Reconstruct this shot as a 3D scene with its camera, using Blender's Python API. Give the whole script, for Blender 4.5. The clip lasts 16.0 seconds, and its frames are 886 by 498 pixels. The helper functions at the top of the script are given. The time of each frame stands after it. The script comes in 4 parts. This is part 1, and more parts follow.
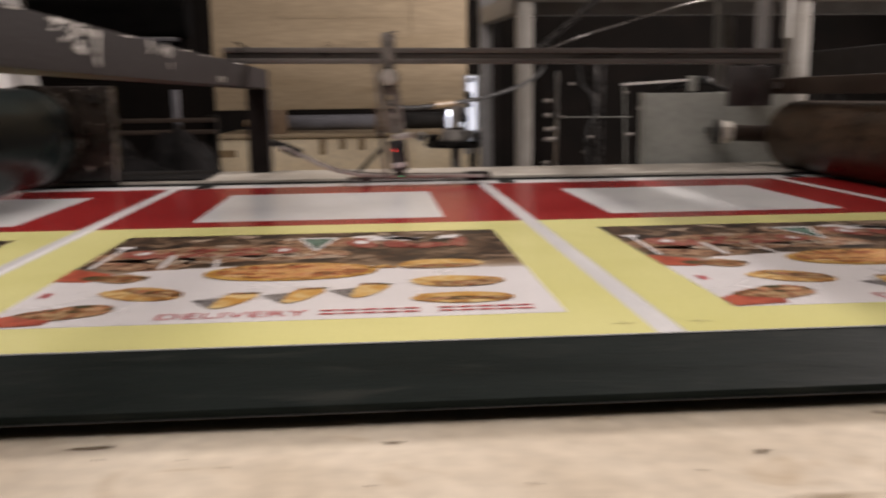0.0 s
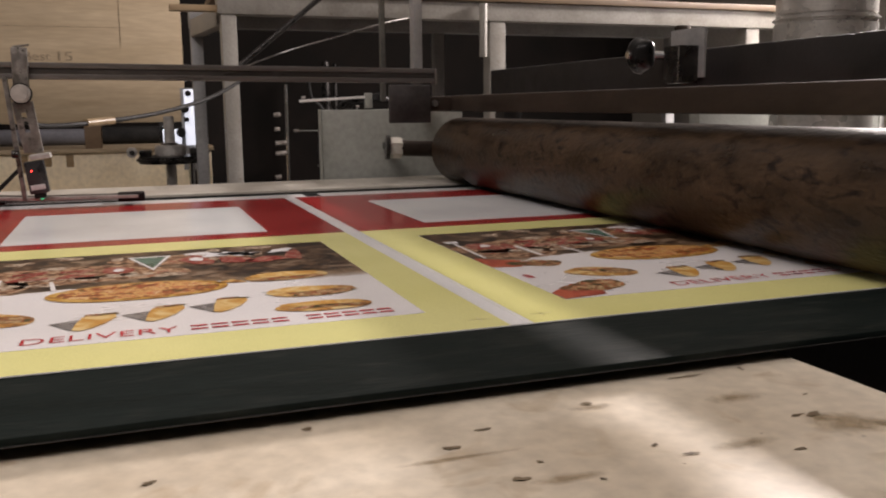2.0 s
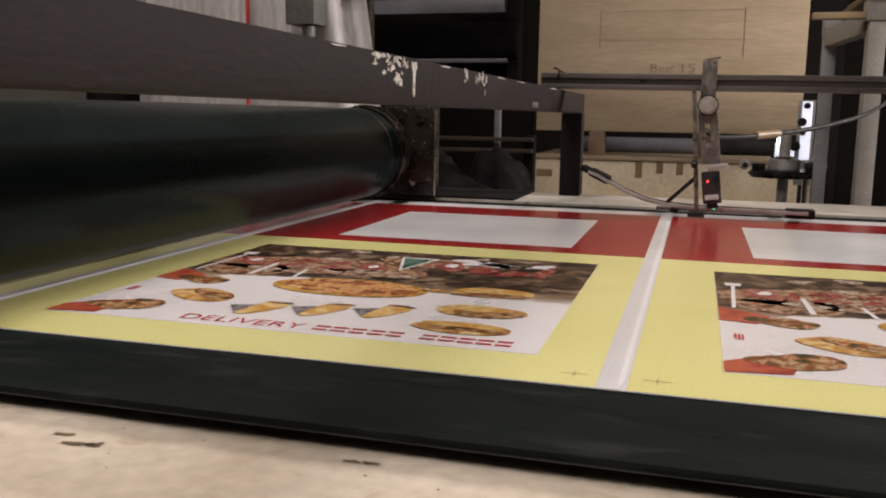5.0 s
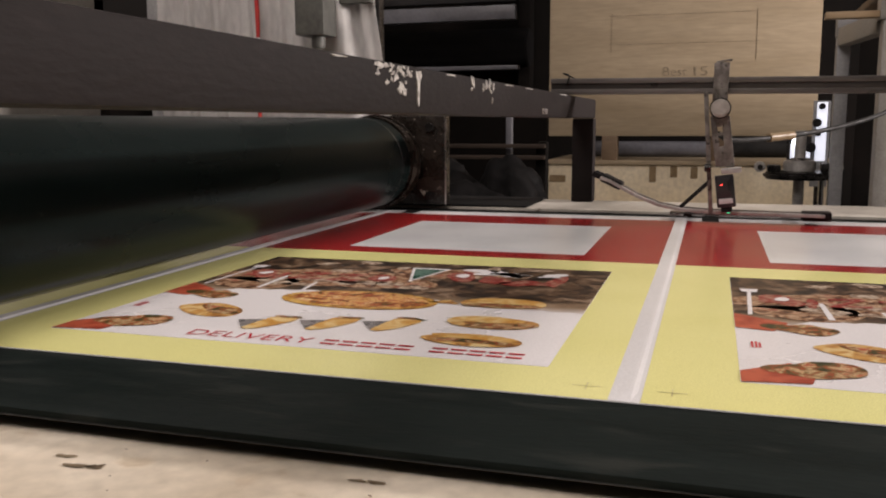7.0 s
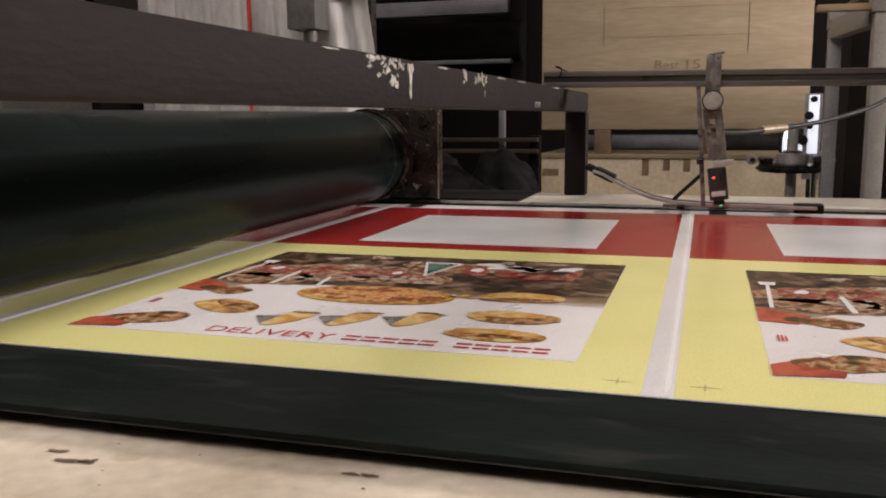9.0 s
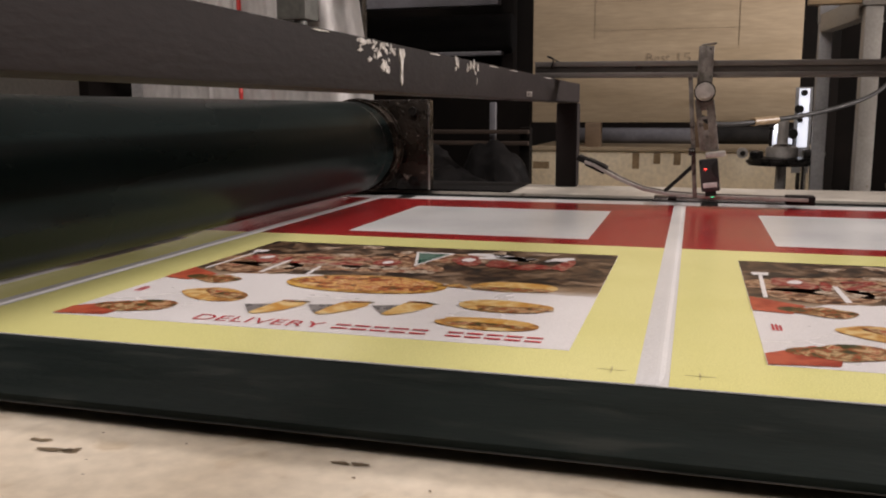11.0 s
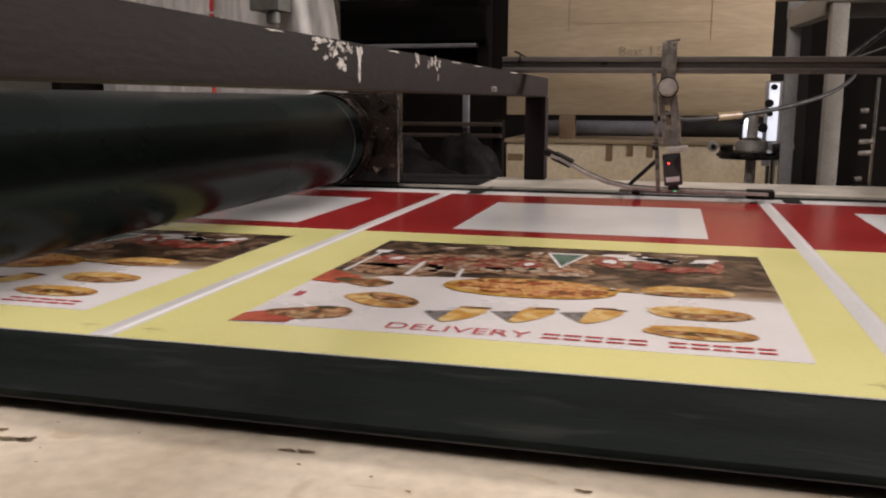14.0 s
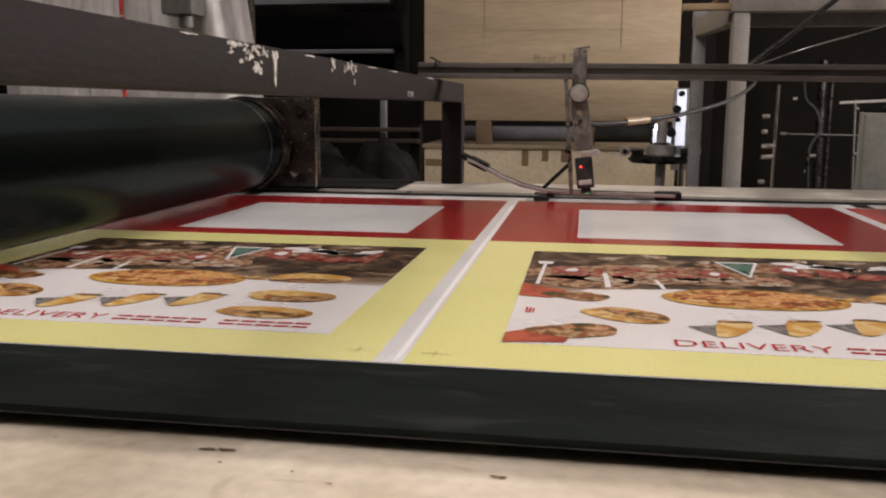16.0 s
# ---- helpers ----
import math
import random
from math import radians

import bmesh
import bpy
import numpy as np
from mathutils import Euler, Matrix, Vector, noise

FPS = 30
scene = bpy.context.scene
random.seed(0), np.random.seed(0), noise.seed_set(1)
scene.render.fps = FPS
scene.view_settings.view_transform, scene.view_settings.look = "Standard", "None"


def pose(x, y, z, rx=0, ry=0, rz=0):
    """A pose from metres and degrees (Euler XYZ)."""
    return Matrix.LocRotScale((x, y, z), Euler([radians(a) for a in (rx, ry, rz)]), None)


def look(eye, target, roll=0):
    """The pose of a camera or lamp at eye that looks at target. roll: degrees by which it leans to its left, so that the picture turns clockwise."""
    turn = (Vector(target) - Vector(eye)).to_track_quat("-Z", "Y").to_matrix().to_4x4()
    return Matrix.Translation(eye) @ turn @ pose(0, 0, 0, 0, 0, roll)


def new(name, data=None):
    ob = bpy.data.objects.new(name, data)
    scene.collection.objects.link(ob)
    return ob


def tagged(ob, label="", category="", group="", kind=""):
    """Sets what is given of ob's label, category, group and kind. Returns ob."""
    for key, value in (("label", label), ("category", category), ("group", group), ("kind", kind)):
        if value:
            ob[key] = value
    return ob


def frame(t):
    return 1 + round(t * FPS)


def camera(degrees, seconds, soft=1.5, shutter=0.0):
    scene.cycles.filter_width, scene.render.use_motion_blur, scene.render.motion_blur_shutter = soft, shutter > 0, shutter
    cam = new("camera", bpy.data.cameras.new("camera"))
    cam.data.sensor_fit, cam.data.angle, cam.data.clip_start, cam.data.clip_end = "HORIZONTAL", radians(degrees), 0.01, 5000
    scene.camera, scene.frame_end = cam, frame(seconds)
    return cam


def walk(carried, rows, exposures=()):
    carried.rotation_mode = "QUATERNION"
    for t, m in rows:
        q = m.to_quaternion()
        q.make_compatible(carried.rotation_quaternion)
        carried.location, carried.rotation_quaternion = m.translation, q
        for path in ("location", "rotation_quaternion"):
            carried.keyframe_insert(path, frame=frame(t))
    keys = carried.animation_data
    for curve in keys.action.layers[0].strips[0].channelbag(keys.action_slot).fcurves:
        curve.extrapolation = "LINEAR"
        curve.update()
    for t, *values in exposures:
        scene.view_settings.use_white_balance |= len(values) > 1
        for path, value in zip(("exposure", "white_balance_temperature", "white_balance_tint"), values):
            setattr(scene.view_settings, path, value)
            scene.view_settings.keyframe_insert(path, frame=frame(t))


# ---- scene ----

cam = camera(54.13, 16.0, soft=2.0, shutter=0.5)
# seconds, x, y, z, tilt, lean, turn
PATH = [
    (0.0, -0.0558, -0.0084, 1.0434, 79.99, 0.66, -4.61),
    (0.5, 0.0434, -0.0045, 1.0481, 79.60, 0.86, -16.81),
    (1.0, 0.0916, -0.0214, 1.0493, 79.77, 1.00, -20.99),
    (1.5, 0.1020, -0.0335, 1.0508, 80.17, 0.72, -21.20),
    (2.0, 0.1122, -0.0431, 1.0507, 80.61, 0.49, -19.97),
    (2.5, 0.1304, -0.0599, 1.0461, 80.66, 0.08, -17.46),
    (3.0, 0.1251, -0.0608, 1.0359, 80.40, -0.01, -12.80),
    (3.5, 0.0134, -0.0206, 1.0430, 80.72, 0.33, -2.41),
    (4.0, -0.0383, 0.0105, 1.0424, 80.61, -0.64, 9.55),
    (4.5, -0.0422, 0.0139, 1.0493, 80.63, -0.89, 14.57),
    (5.0, -0.0410, 0.0053, 1.0536, 81.18, -0.88, 16.26),
    (7.5, -0.0376, 0.0177, 1.0547, 81.69, 0.33, 17.05),
    (8.0, -0.0369, 0.0175, 1.0548, 81.63, 0.41, 16.71),
    (8.5, -0.0374, 0.0195, 1.0528, 81.43, 0.41, 16.68),
    (9.0, -0.0380, 0.0172, 1.0536, 81.30, 0.43, 16.66),
    (11.5, -0.0415, 0.0248, 1.0477, 80.62, 0.17, 15.96),
    (12.0, -0.0414, 0.0159, 1.0497, 80.37, 0.33, 16.38),
    (12.5, -0.0393, 0.0165, 1.0535, 80.36, 0.39, 16.89),
    (13.0, -0.0390, 0.0187, 1.0519, 80.52, 0.50, 16.86),
    (13.5, -0.0336, 0.0189, 1.0513, 80.30, 0.15, 16.13),
    (14.0, -0.0207, 0.0133, 1.0532, 80.27, -0.18, 14.64),
    (14.5, -0.0170, 0.0046, 1.0527, 80.52, -0.07, 13.53),
    (15.0, -0.0139, -0.0024, 1.0555, 81.00, -0.07, 12.42),
    (15.5, -0.0133, -0.0034, 1.0543, 81.15, -0.31, 11.21),
    (16.0, -0.0161, 0.0007, 1.0515, 80.68, -0.27, 9.30)]
walk(cam, [(t, pose(x, y, z, a, b, c)) for t, x, y, z, a, b, c in PATH])

# how far the film has been fed towards +x: seconds, metres
FEED = [(0.0, -0.3858), (0.5, -0.3021), (1.0, -0.2074), (1.5, -0.1614), (2.0, -0.1449), (2.5, -0.1273), 
        (3.0, -0.1096), (3.5, -0.0950), (4.0, -0.0894), (4.5, -0.0890), (5.0, -0.0896), (7.5, -0.0888), 
        (8.0, -0.0836), (8.5, -0.0671), (9.0, -0.0669), (11.5, -0.0668), (12.0, -0.0667), (12.5, -0.0664), 
        (13.0, -0.0646), (13.1, -0.0610), (13.5, 0.0170), (14.0, 0.1122), (14.5, 0.2054), (15.0, 0.2997), (15.5, 0.3439), 
        (16.0, 0.3611)]


# ---- light ----
world = bpy.data.worlds.new("workshop_air")
scene.world = world
world.use_nodes = True
world.node_tree.nodes["Background"].inputs[0].default_value = (0.50, 0.46, 0.42, 1)
world.node_tree.nodes["Background"].inputs[1].default_value = 0.04


def area(name, eye, target, w, h, watts, colour):
    d = bpy.data.lights.new(name, "AREA")
    d.shape, d.size, d.size_y, d.energy, d.color = "RECTANGLE", w, h, watts, colour
    ob = new(name, d)
    ob.matrix_world = look(eye, target)
    return ob


LAMP_COLOUR = (1.0, 0.888, 0.852)
area("ceiling_tube_light_side", (3.4, 2.6, 2.13), (0.0, 2.6, 0.9), 1.0, 0.085, 210, LAMP_COLOUR)
# unseen overhead fill, added to light the table and the plate's edge
area("overhead_fill_front", (-0.45, -0.25, 2.9), (-0.1, 0.15, 0.9), 2.2, 0.2, 31, LAMP_COLOUR)
# unseen fill, added to brighten the sheeting and the plywood
area("curtain_fill_back", (-1.2, 1.3, 3.0), (-0.95, 3.1, 0.9), 1.2, 0.12, 17, LAMP_COLOUR)
scene.view_settings.exposure = 0.0


# ---- materials ----
def mat(name, c1, c2, rough=0.6, metal=0.0, scale=8.0, fine=120.0, bump=0.15, stretch=(1, 1, 1), spots=None, spot_scale=14.0,
        spot_at=0.62, spot_soft=0.07, spec=0.5, coat=0.0, rvar=0.12):
    """Two tones over broad noise, fine grain on top, optional stains with a shape of their own."""
    m = bpy.data.materials.new(name)
    m.use_nodes = True
    nt = m.node_tree
    n, l = nt.nodes, nt.links
    b = n["Principled BSDF"]
    tc, mp = n.new("ShaderNodeTexCoord"), n.new("ShaderNodeMapping")
    mp.inputs["Scale"].default_value = stretch
    l.new(tc.outputs["Object"], mp.inputs["Vector"])

    def noise_tex(sc, detail=6.0, distort=0.0):
        t = n.new("ShaderNodeTexNoise")
        t.inputs["Scale"].default_value, t.inputs["Detail"].default_value = sc, detail
        t.inputs["Distortion"].default_value = distort
        l.new(mp.outputs[0], t.inputs["Vector"])
        return t

    def ramp(src, a, z, ca=(0, 0, 0, 1), cz=(1, 1, 1, 1)):
        r = n.new("ShaderNodeValToRGB")
        e = r.color_ramp.elements
        e[0].position, e[1].position, e[0].color, e[1].color = a, z, ca, cz
        l.new(src, r.inputs[0])
        return r

    def mix(fac, a, z, kind="MIX"):
        x = n.new("ShaderNodeMix")
        x.data_type, x.blend_type = "RGBA", kind
        for sock, v in ((x.inputs["Factor"], fac), (x.inputs["A"], a), (x.inputs["B"], z)):
            if hasattr(v, "links"):
                l.new(v, sock)
            else:
                sock.default_value = v
        return x.outputs["Result"]

    big, small = noise_tex(scale, 5, 0.4), noise_tex(fine, 3)
    col = ramp(big.outputs[0], 0.32, 0.68, (*c1, 1), (*c2, 1)).outputs[0]
    col = mix(0.35, col, ramp(small.outputs[0], 0.25, 0.75, (0.55, 0.55, 0.55, 1), (1.25, 1.25, 1.25, 1)).outputs[0], "MULTIPLY")
    if spots:
        st = noise_tex(spot_scale, 8, 1.0)
        col = mix(ramp(st.outputs[0], spot_at, spot_at + spot_soft).outputs[0], col, (*spots, 1))
    l.new(col, b.inputs["Base Color"])
    rr = ramp(big.outputs[0], 0.3, 0.7, (max(0.03, rough - rvar),) * 3 + (1,), (min(1, rough + rvar),) * 3 + (1,))
    l.new(rr.outputs[0], b.inputs["Roughness"])
    b.inputs["Metallic"].default_value = metal
    b.inputs["Specular IOR Level"].default_value = spec
    b.inputs["Coat Weight"].default_value = coat
    b.inputs["Coat Roughness"].default_value = 0.12
    if bump:
        bp = n.new("ShaderNodeBump")
        bp.inputs["Strength"].default_value, bp.inputs["Distance"].default_value = bump, 0.002
        l.new(small.outputs[0], bp.inputs["Height"])
        l.new(bp.outputs[0], b.inputs["Normal"])
    return m


def speckle(name, stops, scale=60.0, rough=0.35, stretch=(1, 1, 1), kind="noise", detail=5.0):
    """Printed photograph: patches of several inks, no relief."""
    m = bpy.data.materials.new(name)
    m.use_nodes = True
    n, l = m.node_tree.nodes, m.node_tree.links
    b = n["Principled BSDF"]
    tc, mp = n.new("ShaderNodeTexCoord"), n.new("ShaderNodeMapping")
    mp.inputs["Scale"].default_value = stretch
    l.new(tc.outputs["Object"], mp.inputs["Vector"])
    t = n.new("ShaderNodeTexNoise")
    t.inputs["Scale"].default_value, t.inputs["Detail"].default_value, t.inputs["Distortion"].default_value = scale, detail, 0.8
    l.new(mp.outputs[0], t.inputs["Vector"])
    r = n.new("ShaderNodeValToRGB")
    r.color_ramp.interpolation = "LINEAR"
    e = r.color_ramp.elements
    while len(e) < len(stops):
        e.new(0.5)
    for k, (p, c) in enumerate(stops):
        e[k].position, e[k].color = 0.5 + (p - 0.53) * 0.62, (*c, 1)
    l.new(t.outputs[0], r.inputs[0])
    l.new(r.outputs[0], b.inputs["Base Color"])
    b.inputs["Roughness"].default_value = rough
    return m


def soaked(name, c1, c2):
    """Stain soaked into a surface: dense in the middle, broken up and thinning out to its rim."""
    m = mat(name, c1, c2, 0.42, scale=50, fine=200, bump=0.05)
    n, l = m.node_tree.nodes, m.node_tree.links
    tc, mp, g, t = n.new("ShaderNodeTexCoord"), n.new("ShaderNodeMapping"), n.new("ShaderNodeTexGradient"), n.new("ShaderNodeTexNoise")
    mp.inputs["Location"].default_value, mp.inputs["Scale"].default_value = (-1, -1, 0), (2, 2, 0)
    g.gradient_type = "SPHERICAL"
    t.inputs["Scale"].default_value, t.inputs["Detail"].default_value = 130, 6
    l.new(tc.outputs["Generated"], mp.inputs["Vector"])
    l.new(mp.outputs[0], g.inputs["Vector"])
    info = n.new("ShaderNodeObjectInfo")
    shift = n.new("ShaderNodeVectorMath")
    l.new(tc.outputs["Object"], shift.inputs[0])
    l.new(info.outputs["Location"], shift.inputs[1])
    l.new(shift.outputs[0], t.inputs["Vector"])
    a, r = n.new("ShaderNodeMath"), n.new("ShaderNodeMapRange")
    a.operation = "MULTIPLY_ADD"
    a.inputs[1].default_value = 0.9
    l.new(g.outputs["Fac"], a.inputs[0])
    l.new(t.outputs[0], a.inputs[2])
    r.inputs["From Min"].default_value, r.inputs["From Max"].default_value = 0.62, 1.25
    r.inputs["To Max"].default_value = 0.5
    l.new(a.outputs[0], r.inputs["Value"])
    l.new(r.outputs["Result"], n["Principled BSDF"].inputs["Alpha"])
    return m


def glow(name, colour, strength):
    m = bpy.data.materials.new(name)
    m.use_nodes = True
    b = m.node_tree.nodes["Principled BSDF"]
    b.inputs["Base Color"].default_value = (*colour, 1)
    b.inputs["Emission Color"].default_value = (*colour, 1)
    b.inputs["Emission Strength"].default_value = strength
    return m


M_FILM = mat("white_film", (0.74, 0.74, 0.75), (0.80, 0.80, 0.80), 0.21, scale=5, fine=900, bump=0.03, rvar=0.05)
M_YELLOW = mat("yellow_ink", (0.775, 0.750, 0.295), (0.815, 0.790, 0.345), 0.21, scale=5, fine=900, bump=0.03, rvar=0.05)
M_RED = mat("red_ink", (0.30, 0.018, 0.019), (0.35, 0.023, 0.023), 0.19, scale=5, fine=900, bump=0.03, rvar=0.05)
M_WINDOW = mat("unprinted_window", (0.66, 0.67, 0.68), (0.72, 0.73, 0.73), 0.21, scale=5, fine=900, bump=0.03, rvar=0.05)
M_PHOTO_WHITE = mat("pale_ink", (0.74, 0.72, 0.72), (0.80, 0.78, 0.78), 0.3, scale=9, fine=900, bump=0.03, rvar=0.05)
M_MARK = mat("matt_black_ink", (0.008, 0.008, 0.008), (0.016, 0.016, 0.016), 0.7, scale=20, bump=0, spec=0.05)
M_RED_INK2 = mat("bright_red_ink", (0.46, 0.02, 0.035), (0.55, 0.03, 0.045), 0.3, scale=20, bump=0)
M_GREEN_INK = mat("green_ink", (0.035, 0.10, 0.075), (0.12, 0.20, 0.16), 0.3, scale=60, bump=0)
M_GREY_INK = mat("grey_ink", (0.15, 0.14, 0.14), (0.26, 0.24, 0.23), 0.3, scale=60, bump=0)
M_PHOTO_DARK = speckle("photo_dark", [(0.30, (0.012, 0.008, 0.005)), (0.46, (0.035, 0.020, 0.012)), (0.56, (0.080, 0.045, 0.024)),
                                      (0.66, (0.12, 0.072, 0.040)), (0.80, (0.24, 0.17, 0.115))], 45)
M_PHOTO_BUSY = speckle("photo_busy", [(0.28, (0.035, 0.018, 0.010)), (0.42, (0.13, 0.052, 0.026)), (0.50, (0.24, 0.12, 0.058)),
                                      (0.58, (0.36, 0.22, 0.125)), (0.68, (0.50, 0.37, 0.25)), (0.80, (0.26, 0.055, 0.030))], 130, stretch=(0.8, 0.8, 1), detail=4)


def faded(m, y0, y1, soft):
    """Printed picture that thins out to tan and then to white towards its lower edge."""
    n, l = m.node_tree.nodes, m.node_tree.links
    b = n["Principled BSDF"]
    inks = b.inputs["Base Color"].links[0].from_socket
    tc, sep, t = n.new("ShaderNodeTexCoord"), n.new("ShaderNodeSeparateXYZ"), n.new("ShaderNodeTexNoise")
    t.inputs["Scale"].default_value, t.inputs["Detail"].default_value = 30, 4
    l.new(tc.outputs["Object"], sep.inputs[0])
    l.new(tc.outputs["Object"], t.inputs["Vector"])
    a, r, c, x = n.new("ShaderNodeMath"), n.new("ShaderNodeMapRange"), n.new("ShaderNodeValToRGB"), n.new("ShaderNodeMix")
    a.operation = "MULTIPLY_ADD"
    a.inputs[1].default_value = soft
    l.new(t.outputs[0], a.inputs[0])
    l.new(sep.outputs["Y"], a.inputs[2])
    r.inputs["From Min"].default_value, r.inputs["From Max"].default_value = y0 + soft / 2, y1 + soft / 2
    l.new(a.outputs[0], r.inputs["Value"])
    e = c.color_ramp.elements
    e[0].position, e[0].color, e[1].position, e[1].color = 0.0, (0.76, 0.74, 0.73, 1), 0.55, (0.42, 0.30, 0.19, 1)
    x.data_type = "RGBA"
    l.new(r.outputs[0], c.inputs[0])
    l.new(r.outputs[0], x.inputs["Factor"])
    l.new(c.outputs[0], x.inputs["A"])
    l.new(inks, x.inputs["B"])
    l.new(x.outputs["Result"], b.inputs["Base Color"])


faded(M_PHOTO_DARK, 0.700, 0.748, 0.02)
M_PIZZA = speckle("pizza_topping", [(0.30, (0.10, 0.07, 0.015)), (0.42, (0.27, 0.045, 0.015)), (0.50, (0.42, 0.17, 0.045)),
                                    (0.58, (0.70, 0.48, 0.18)), (0.66, (0.42, 0.08, 0.02)), (0.78, (0.74, 0.60, 0.32))], 75, detail=6)
M_CRUST = speckle("pizza_crust", [(0.35, (0.30, 0.13, 0.02)), (0.55, (0.50, 0.27, 0.05)), (0.70, (0.62, 0.40, 0.11))], 90)
M_BREAD = speckle("bread", [(0.30, (0.22, 0.09, 0.02)), (0.45, (0.46, 0.23, 0.06)), (0.58, (0.58, 0.36, 0.12)), (0.72, (0.66, 0.50, 0.24))], 75)
M_WRAP = speckle("wrap_bread", [(0.30, (0.50, 0.25, 0.05)), (0.50, (0.58, 0.35, 0.10)), (0.70, (0.70, 0.52, 0.24))], 65)
M_FILL = speckle("sandwich_filling", [(0.30, (0.035, 0.038, 0.010)), (0.42, (0.12, 0.075, 0.022)), (0.50, (0.30, 0.06, 0.02)),
                                      (0.58, (0.18, 0.10, 0.03)), (0.68, (0.55, 0.40, 0.22)), (0.80, (0.34, 0.07, 0.025))], 95, detail=4)
M_REDCARD = speckle("red_card", [(0.35, (0.30, 0.045, 0.022)), (0.65, (0.46, 0.10, 0.05))], 40)

M_BED = mat("black_bed_plate", (0.0064, 0.0100, 0.0090), (0.0118, 0.0166, 0.0150), 0.6, 0.0, spec=0.08, scale=9, fine=150, bump=0.3, stretch=(0.5, 1.6, 1),
            spots=(0.023, 0.026, 0.023), spot_scale=26, spot_at=0.52, spot_soft=0.22, rvar=0.25)
M_WORN = mat("worn_edge", (0.012, 0.013, 0.012), (0.055, 0.053, 0.050), 0.6, 0.0, scale=16, fine=200, bump=0.2)
M_TABLE = mat("stained_table_top", (0.58, 0.50, 0.385), (0.73, 0.655, 0.535), 0.5, scale=9, fine=90, bump=0.06, spec=0.18,
              spots=(0.44, 0.34, 0.22), spot_scale=26, spot_at=0.60, spot_soft=0.20)
M_LOGO = speckle("logo_red", [(0.35, (0.17, 0.020, 0.016)), (0.55, (0.27, 0.035, 0.026)), (0.68, (0.36, 0.20, 0.14))], 150)
M_PALE_PHOTO = speckle("pale_photo", [(0.32, (0.13, 0.07, 0.04)), (0.48, (0.30, 0.21, 0.14)), (0.62, (0.52, 0.43, 0.34))], 150)
M_FAINT_INK = mat("faint_ink", (0.42, 0.39, 0.18), (0.52, 0.48, 0.22), 0.3, scale=60, bump=0)
M_GREASE = mat("grease_stain", (0.11, 0.080, 0.050), (0.24, 0.18, 0.11), 0.4, scale=60, fine=200, bump=0.2)
M_GREASE2 = soaked("brown_stain", (0.26, 0.18, 0.085), (0.42, 0.32, 0.19))
M_ROLL_G = mat("green_black_roller", (0.0036, 0.0066, 0.0064), (0.0074, 0.0120, 0.0118), 0.28, 0.0, scale=7, fine=240, bump=0.05, stretch=(1, 0.4, 1), spec=0.06, rvar=0.06,
               spots=(0.013, 0.017, 0.016), spot_scale=70, spot_at=0.68)
M_ROLL_R = mat("rusty_roller_steel", (0.027, 0.017, 0.0102), (0.068, 0.043, 0.026), 0.38, 0.0, spec=0.2, scale=24, fine=200, bump=0.5, stretch=(1, 0.45, 1),
               spots=(0.013, 0.008, 0.006), spot_scale=75, spot_at=0.52, spot_soft=0.16, rvar=0.12)
M_BEAM = mat("dull_grey_steel", (0.0120, 0.0093, 0.0091), (0.0215, 0.0168, 0.0164), 0.65, 0.0, spec=0.12, scale=9, fine=260, bump=0.25, stretch=(1, 0.30, 1),
             spots=(0.026, 0.021, 0.0205), spot_scale=60, spot_at=0.60, spot_soft=0.15)
M_BEAM_D = mat("black_steel", (0.010, 0.009, 0.009), (0.021, 0.018, 0.018), 0.5, 0.2, scale=12, fine=140, bump=0.2)
M_BEAM_R = mat("brown_steel", (0.022, 0.015, 0.011), (0.044, 0.031, 0.023), 0.6, 0.0, spec=0.2, scale=10, fine=140, bump=0.25, stretch=(1, 0.4, 1))
M_FLAKE = mat("white_paint_flakes", (0.24, 0.22, 0.20), (0.60, 0.57, 0.54), 0.5, scale=220, fine=300, bump=0.3)
M_STEEL = mat("brushed_steel", (0.30, 0.28, 0.27), (0.45, 0.43, 0.41), 0.33, 0.9, scale=14, fine=160, bump=0.1, stretch=(0.3, 1, 1))
M_GUN = mat("stained_clamp_steel", (0.10, 0.088, 0.078), (0.27, 0.25, 0.23), 0.40, 0.35, scale=60, fine=260, bump=0.3, spots=(0.05, 0.042, 0.036), spot_scale=130, spot_at=0.6)
M_RAIL = mat("worn_rail_steel", (0.10, 0.090, 0.084), (0.19, 0.175, 0.165), 0.35, 0.4, scale=12, fine=260, bump=0.1, stretch=(0.15, 1, 1))
M_SLOT = mat("oily_slot_steel", (0.050, 0.044, 0.041), (0.10, 0.090, 0.084), 0.35, 0.5, scale=20, fine=200, bump=0.1, stretch=(0.2, 1, 1))
M_CHROME = mat("chrome", (0.60, 0.60, 0.60), (0.75, 0.75, 0.75), 0.14, 1.0, scale=10, fine=100, bump=0.02, rvar=0.05)
M_DARKSTEEL = mat("dark_oily_steel", (0.018, 0.017, 0.017), (0.050, 0.046, 0.043), 0.3, 0.6, scale=30, fine=160, bump=0.3)
# greasy dark steel; the pale spots are glints painted into the colour
M_BEARING = mat("greasy_steel_painted_glints", (0.006, 0.0045, 0.0035), (0.026, 0.019, 0.014), 0.25, 0.2, scale=34, fine=160, bump=0.8,
                spots=(0.42, 0.37, 0.32), spot_scale=110, spot_at=0.66, spot_soft=0.04)
M_NEARBLACK = mat("sooty_black_steel", (0.005, 0.005, 0.005), (0.011, 0.010, 0.010), 0.8, 0.0, scale=12, fine=120, bump=0.15, spec=0.1)
